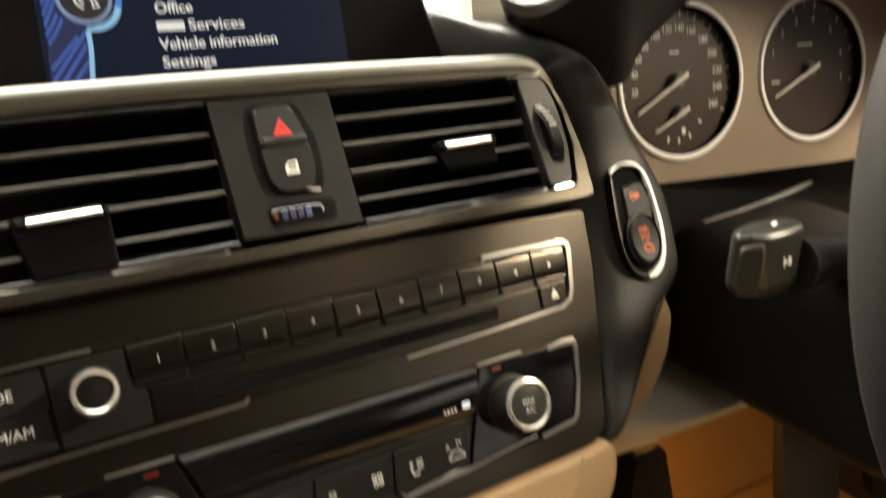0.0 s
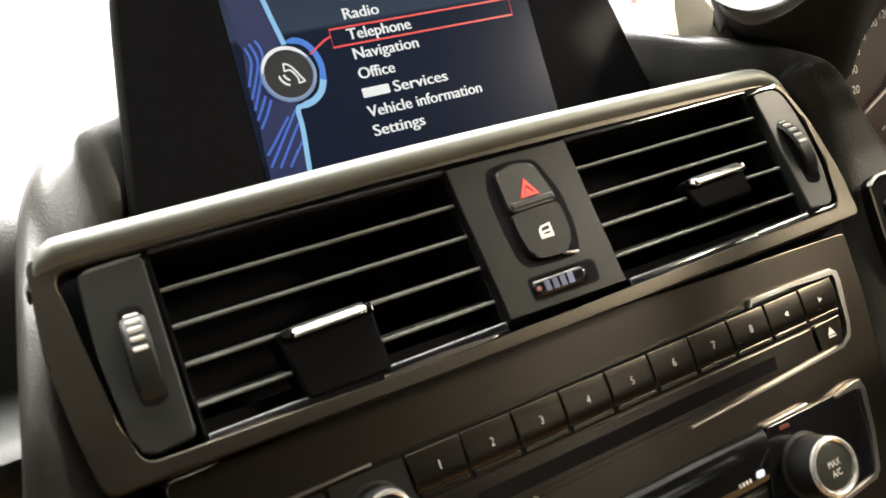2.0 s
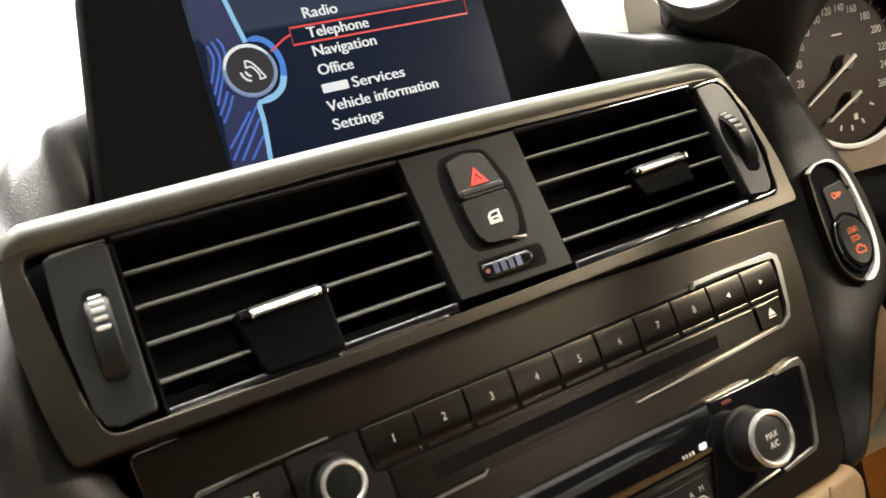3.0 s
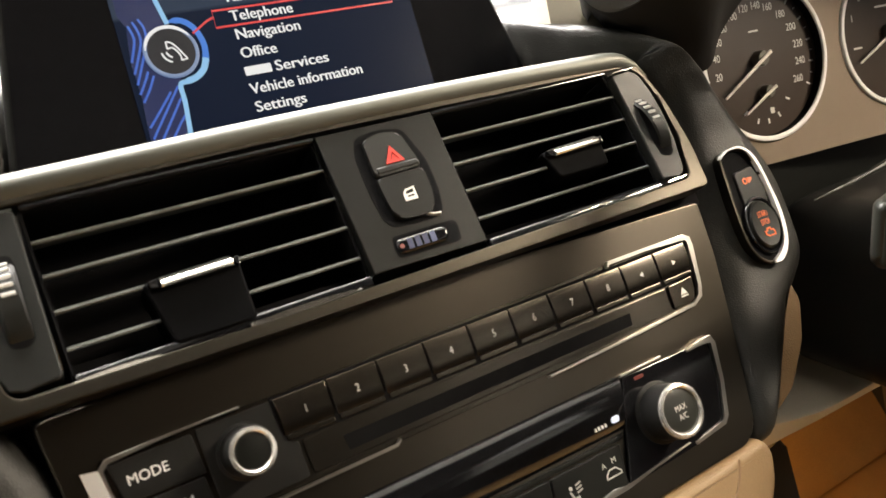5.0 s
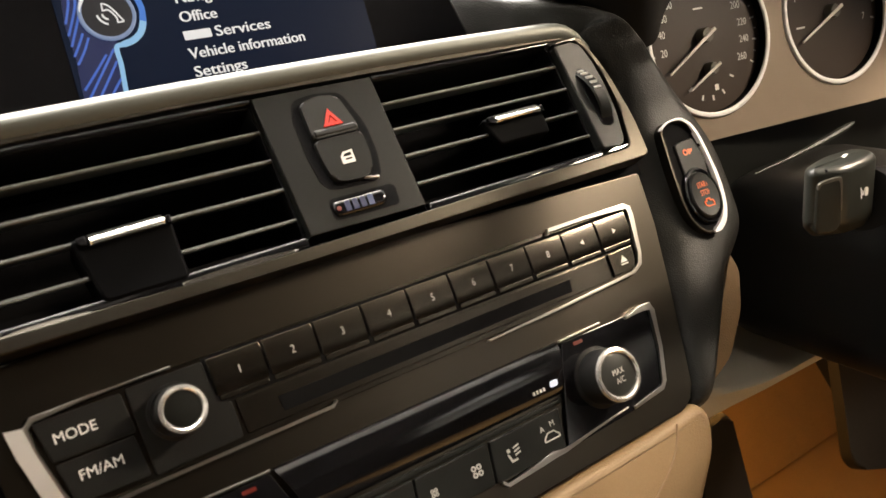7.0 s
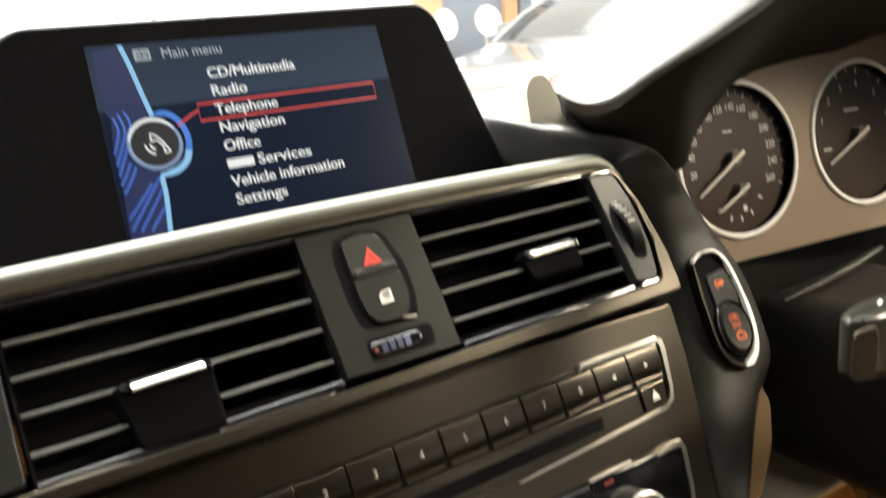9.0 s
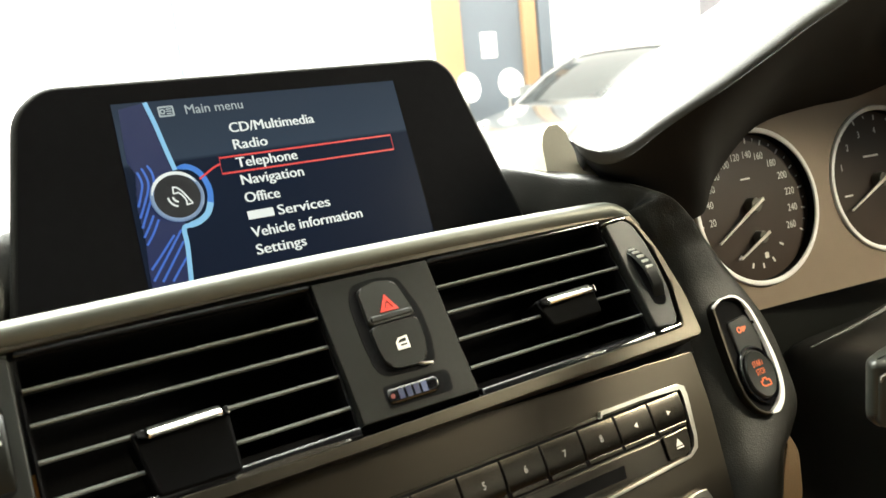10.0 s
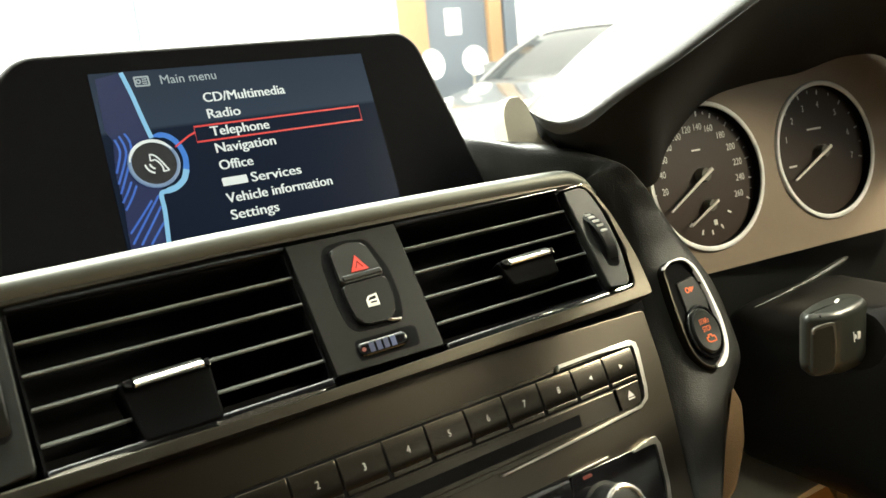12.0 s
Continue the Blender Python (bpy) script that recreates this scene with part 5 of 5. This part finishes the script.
part("tunnel", box(-0.14, -1.2, 0.0, 0.12, 0.30, 0.26, 0.03), M_RUBBER, tunnel, "dark tunnel side")
part("side_trim", box(0.175, 0.02, 0.0, 0.225, 0.30, 0.33, 0.01), M_RUBBER, tunnel, "dark footwell side trim")
part("pedal_bracket_cover", on_stalk(prism(rounded([(256, 286), (284, 280), (318, 385), (345, 550), (258, 550), (258, 400)], 10, 4), -20, 20, 4, 3), basis((0, 0.05, 0.55), (1, 0, 0), (0, 0, 1))), M_RUBBER, tunnel, "dark tapered trim beside the tunnel")
part("firewall", box(-0.72, 0.40, 0.0, 0.72, 0.45, 0.52), M_CARPET, tunnel)
part("foot_slope", prism([(120, -0), (720, -0), (720, -300), (120, -300)], 0, 8), M_CARPET, tunnel).matrix_basis = pose(0, 0.18, 0.0, 52, 0, 0)


def pedal(x, y, z, w, h):
    p = thing("foot_pedal", pose(x, y, z, 62, 0, -7) @ Matrix.Rotation(radians(-17), 4, "Z"), "dark rubber foot pedal above the carpet", "pedal", "pedals")
    part("pad", prism(rrect(-w / 2, -h / 2, w / 2, h / 2, 16, 5), -6, 6, 3, 3), M_RUBBER, p)
    part("arm", tube([(0, h * 0.0003, -0.004), (0, h * 0.0008, -0.05), (0, 0.10, -0.12)], 0.008, 10), M_RUBBER, p)
    return p


pedal(0.488, 0.04, -0.365, 66, 112)
pedal(0.60, 0.03, -0.385, 44, 120)

# ---------------------------------------------------------------- car shell
Z_TYRE = FLOOR_Z + 0.315
shell = new("car_body", None)
tagged(shell, "plain car shell with headliner round the cabin", "car body", kind="structure")
part("headliner", box(-0.72, -2.2, 0.42, 0.72, -0.30, 0.45, 0.01), M_HEADLINER, shell)
for s in (-1, 1):
    part("door", box(0.74 * s - 0.03, -2.2, -0.6, 0.74 * s + 0.03, 0.45, 0.07, 0.02), M_HEADLINER, shell)
    part("roof_pillar", tube([(0.74 * s, 0.42, -0.02), (0.73 * s, 0.05, 0.25), (0.72 * s, -0.32, 0.43)], 0.035), M_HEADLINER, shell)
    part("centre_pillar", prism([(-1060, 20), (-950, 20), (-985, -440), (-1060, -440)], -30, 30, 6), M_HEADLINER, shell).matrix_basis = Matrix.Translation((0.74 * s, 0, 0)) @ Matrix(((0, 0, 1, 0), (1, 0, 0, 0), (0, 1, 0, 0), (0, 0, 0, 1)))
    part("rear_pillar", prism([(-2200, 20), (-1850, 20), (-1700, -440), (-2200, -440)], -30, 30, 6), M_HEADLINER, shell).matrix_basis = Matrix.Translation((0.74 * s, 0, 0)) @ Matrix(((0, 0, 1, 0), (1, 0, 0, 0), (0, 1, 0, 0), (0, 0, 0, 1)))
part("door_glass", box(-0.75, -0.96, 0.07, -0.745, -0.2, 0.44), M_CLEAR, shell, "clear side window").visible_shadow = False
for s in (-1, 1):
    for y in (0.55, -2.0):
        tyre = part("tyre", lathe([(190, -90), (295, -95), (315, -70), (315, 70), (295, 95), (190, 90)], 0, 0, 32), M_TYRE, shell)
        tyre.matrix_basis = pose(0.70 * s, y, Z_TYRE, 0, 90, 0)
# unseen plain wall, added to close the cabin against light from behind
part("rear_closing_wall", box(-0.74, -2.24, -0.6, 0.74, -2.2, 0.45), M_HEADLINER, shell)

# ---------------------------------------------------------------- showroom
Z0 = FLOOR_Z


def slab(name, *b, mat=None, label="", category=""):
    ob = part(name, box(*b), mat, None, label, smooth=False)
    return tagged(ob, label, category, kind="structure")


slab("floor", -14, -10, Z0 - 0.1, 22, 9, Z0, mat=M_FLOOR, label="polished pale showroom floor", category="floor")
slab("ceiling", -14, -10, 2.9, 22, 9, 3.0, mat=M_WALL, label="plain white showroom ceiling", category="ceiling")
slab("wall_west", -14.1, -10, Z0, -14, 9, 2.9, mat=M_WALL, label="plain white wall", category="wall")
slab("wall_east", 22, -10, Z0, 22.1, 9, 2.9, mat=M_WALL, label="plain white wall", category="wall")
slab("wall_south", -14, -10.1, Z0, 22, -10, 2.9, mat=M_WALL, label="plain white wall", category="wall")
slab("wall_north", -14, 8.0, Z0, 4.86, 8.2, 2.9, mat=M_WALL, label="white panelled showroom wall", category="wall")
slab("wall_north", 6.62, 8.0, Z0, 22, 8.2, 2.9, mat=M_WALL, label="white panelled showroom wall", category="wall")
slab("wall_north", 4.86, 8.0, Z0 + 2.25, 6.62, 8.2, 2.9, mat=M_WALL, label="white panelled showroom wall", category="wall")
slab("trim", 1.93, 7.985, Z0, 1.97, 8.0, 2.9, mat=M_DOOR, label="thin grey panel joint on the wall", category="trim")
door = thing("door_1", pose(5.72, 8.08, Z0), "slate grey door with a white notice, in a tan wood frame", "door", kind="structure")
part("leaf", box(-0.46, -0.03, 0.0, 0.46, 0.03, 2.2, 0.005), M_DOOR, door)
part("notice", box(-0.16, -0.042, 1.42, 0.06, -0.032, 1.72), M_WALL, door, "white paper notice")
part("frame_post", box(-0.86, -0.10, 0, -0.46, 0.10, 2.25, 0.01), M_WOOD, door, "tan wood post")
part("frame_post", box(0.46, -0.10, 0, 0.66, 0.10, 2.25, 0.01), M_WOOD, door, "tan wood post")
part("frame_post", box(0.70, -0.10, 0, 0.90, 0.10, 2.25, 0.01), M_DOOR, door, "dark post")

for x, z, w, h, mat_, lab in ((8.40, 0.86, 0.26, 0.36, M_BROWN_PAPER, "small framed brown poster on the showroom wall"), (9.55, 0.84, 0.50, 0.34, M_GREY_PAPER, "dark framed picture on the showroom wall"),
                              (10.32, 0.82, 0.30, 0.34, M_BLUE_PAPER, "blue framed poster on the showroom wall")):
    poster = thing("wall_poster", pose(x, 7.985, z), lab, "poster", "wall posters")
    part("sheet", box(-w / 2, -0.006, -h / 2, w / 2, 0.0, h / 2), mat_, poster)
    for q in (-1, 1):
        part("frame_bar", box(q * w / 2 - 0.012, -0.014, -h / 2 - 0.012, q * w / 2 + 0.012, 0.01, h / 2 + 0.012), M_WALL, poster, "white frame bar")
        part("frame_bar", box(-w / 2 + 0.012, -0.014, q * h / 2 - 0.012, w / 2 - 0.012, 0.01, q * h / 2 + 0.012), M_WALL, poster, "white frame bar")


def sedan(place, turn, paint, label, name="car", tall=1.0):
    """A parked saloon 4.5 m long; its nose towards local -x."""
    c = thing(name, pose(*place, 0, 0, turn) @ Matrix.Diagonal((1, 1, tall, 1)), label, "car", "showroom cars")
    side = [(-2.2, 0.26), (-2.27, 0.42), (-2.25, 0.58), (-2.1, 0.70), (-1.5, 0.83), (-0.95, 0.90), (0.3, 0.95), (1.5, 0.99), (2.05, 0.99), (2.22, 0.86),
            (2.27, 0.6), (2.22, 0.3)]
    prof = glide(side, 48)

    def loft(rows, close):
        bm = bmesh.new()
        made = [[bm.verts.new(q) for q in row] for row in rows]
        for a, b in zip(made, made[1:]):
            for k in range(len(a) if close else len(a) - 1):
                bm.faces.new((a[k], a[(k + 1) % len(a)], b[(k + 1) % len(a)], b[k]))
        if close:
            bm.faces.new(made[0][::-1])
            bm.faces.new(made[-1])
        return bm

    rows = []
    for k in range(13):
        t = -1 + k / 6
        f = max(0.0, 1 - abs(t) ** 5) ** 0.5
        rows.append([(x * (0.93 + 0.07 * f), 0.92 * math.copysign(abs(t) ** 0.6, t) if t else 0.0, z - (0.10 * (1 - f) if z > 0.6 else 0)) for x, z in prof])
    part("body", loft(rows, True), paint, c)
    cab = glide([(-1.05, 0.86, 0.80), (-0.65, 1.14, 0.72), (-0.2, 1.36, 0.63), (0.3, 1.42, 0.60), (0.85, 1.38, 0.61), (1.35, 1.17, 0.68), (1.75, 0.94, 0.74)], 26)
    arch = ((-1.18, -0.62), (-1.06, -0.12), (-0.9, -0.03), (-0.5, 0.0), (0.0, 0.012), (0.5, 0.0), (0.9, -0.03), (1.06, -0.12), (1.18, -0.62))
    part("glasshouse", loft([[(x, w * p, max(0.86, z + (z - 0.86) * q)) for p, q in arch] for x, z, w in cab], False), M_WINDOW, c, "dark tinted windows")
    part("roof", loft([[(x, w * p, z + 0.012 + (z - 0.86) * q) for p, q in arch[1:-1]] for x, z, w in cab[8:18]], False), paint, c)
    cab = [cab[0], cab[8], cab[12], cab[17], cab[25]]
    for s in (-1, 1):
        for a, b in ((0, 1), (3, 4)):
            part("roof_pillar", tube([(cab[a][0], s * cab[a][2] * 1.1, cab[a][1]), ((cab[a][0] + cab[b][0]) / 2, s * (cab[a][2] + cab[b][2]) * 0.53, (cab[a][1] + cab[b][1]) / 2 + 0.035), (cab[b][0], s * cab[b][2], cab[b][1] - 0.02)], 0.035, 8), paint, c)
        part("mirror", box(-0.75, s * 0.98 - 0.10, 0.95, -0.58, s * 0.98 + 0.10, 1.08, 0.03), paint, c)
        part("headlight", box(-2.24, s * 0.62 - 0.2, 0.60, -2.02, s * 0.62 + 0.2, 0.73, 0.03), M_CHROME, c, "clear headlight")
        for x in (-1.4, 1.4):
            w = lathe([(300, -95), (325, -70), (325, 70), (300, 95), (220, 100)], 0, 0, 28)
            tyre = part("tyre", w, M_TYRE, c)
            tyre.matrix_basis = pose(x, s * 0.80, 0.325, 90, 0, 0)
            hub = part("rim", lathe([(222, -80), (222, 80), (150, 95), (0, 90)], 0, 0, 20), M_CHROME, tyre, "alloy wheel rim")
    return c


PAINT_GREY = material("grey_paint", (0.10, 0.104, 0.105), 0.25, 0.2, 0.05, 40, coat=1.0)
PAINT_WHITE = material("white_paint", (0.78, 0.78, 0.76), 0.3, 0.0, 0.03, 40, coat=1.0)
PAINT_RED = material("red_paint", (0.55, 0.03, 0.02), 0.25, 0.0, 0.05, 40, coat=1.0)
sedan((6.48, 6.43, Z0), 14, PAINT_GREY, "silver grey coupe parked on the showroom floor", tall=0.98)
sedan((6.1, 3.9, Z0), -6, PAINT_RED, "red saloon car parked on the showroom floor", tall=0.94)


def round_chair(x, y, turn):
    """A visitor's chair: round shell back, seat, stem and disc foot."""
    c = thing("round_chair", pose(x, y, Z0, 0, 0, turn), "white visitor chair with a round shell back", "chair", "visitor chairs")
    back = lathe([(0, -14), (130, -10), (190, 8), (205, 24), (198, 28), (180, 14), (120, 2), (0, -2)], 0, 0, 36)
    part("backrest", back, PAINT_WHITE, c).matrix_basis = pose(0, 0.16, 1.09, 82, 0, 0) @ Matrix.Scale(0.8, 4)
    part("seat", lathe([(0, 0), (190, 2), (215, 26), (200, 44), (0, 38)], 0, 0, 36), PAINT_WHITE, c).matrix_basis = pose(0, 0, 0.62, 0, 0, 0)
    part("back_post", tube([(0, 0.12, 0.63), (0, 0.19, 0.75), (0, 0.19, 1.02)], 0.018, 12), M_CHROME, c, "chrome back post")
    part("stem", tube([(0, 0, 0.02), (0, 0, 0.64)], 0.025, 16), M_CHROME, c, "chrome stem")
    part("foot", lathe([(0, 0), (220, 0), (225, 8), (60, 24), (0, 26)], 0, 0, 36), M_CHROME, c, "chrome disc foot")


round_chair(4.92, 7.25, 8)
round_chair(5.47, 7.25, -5)
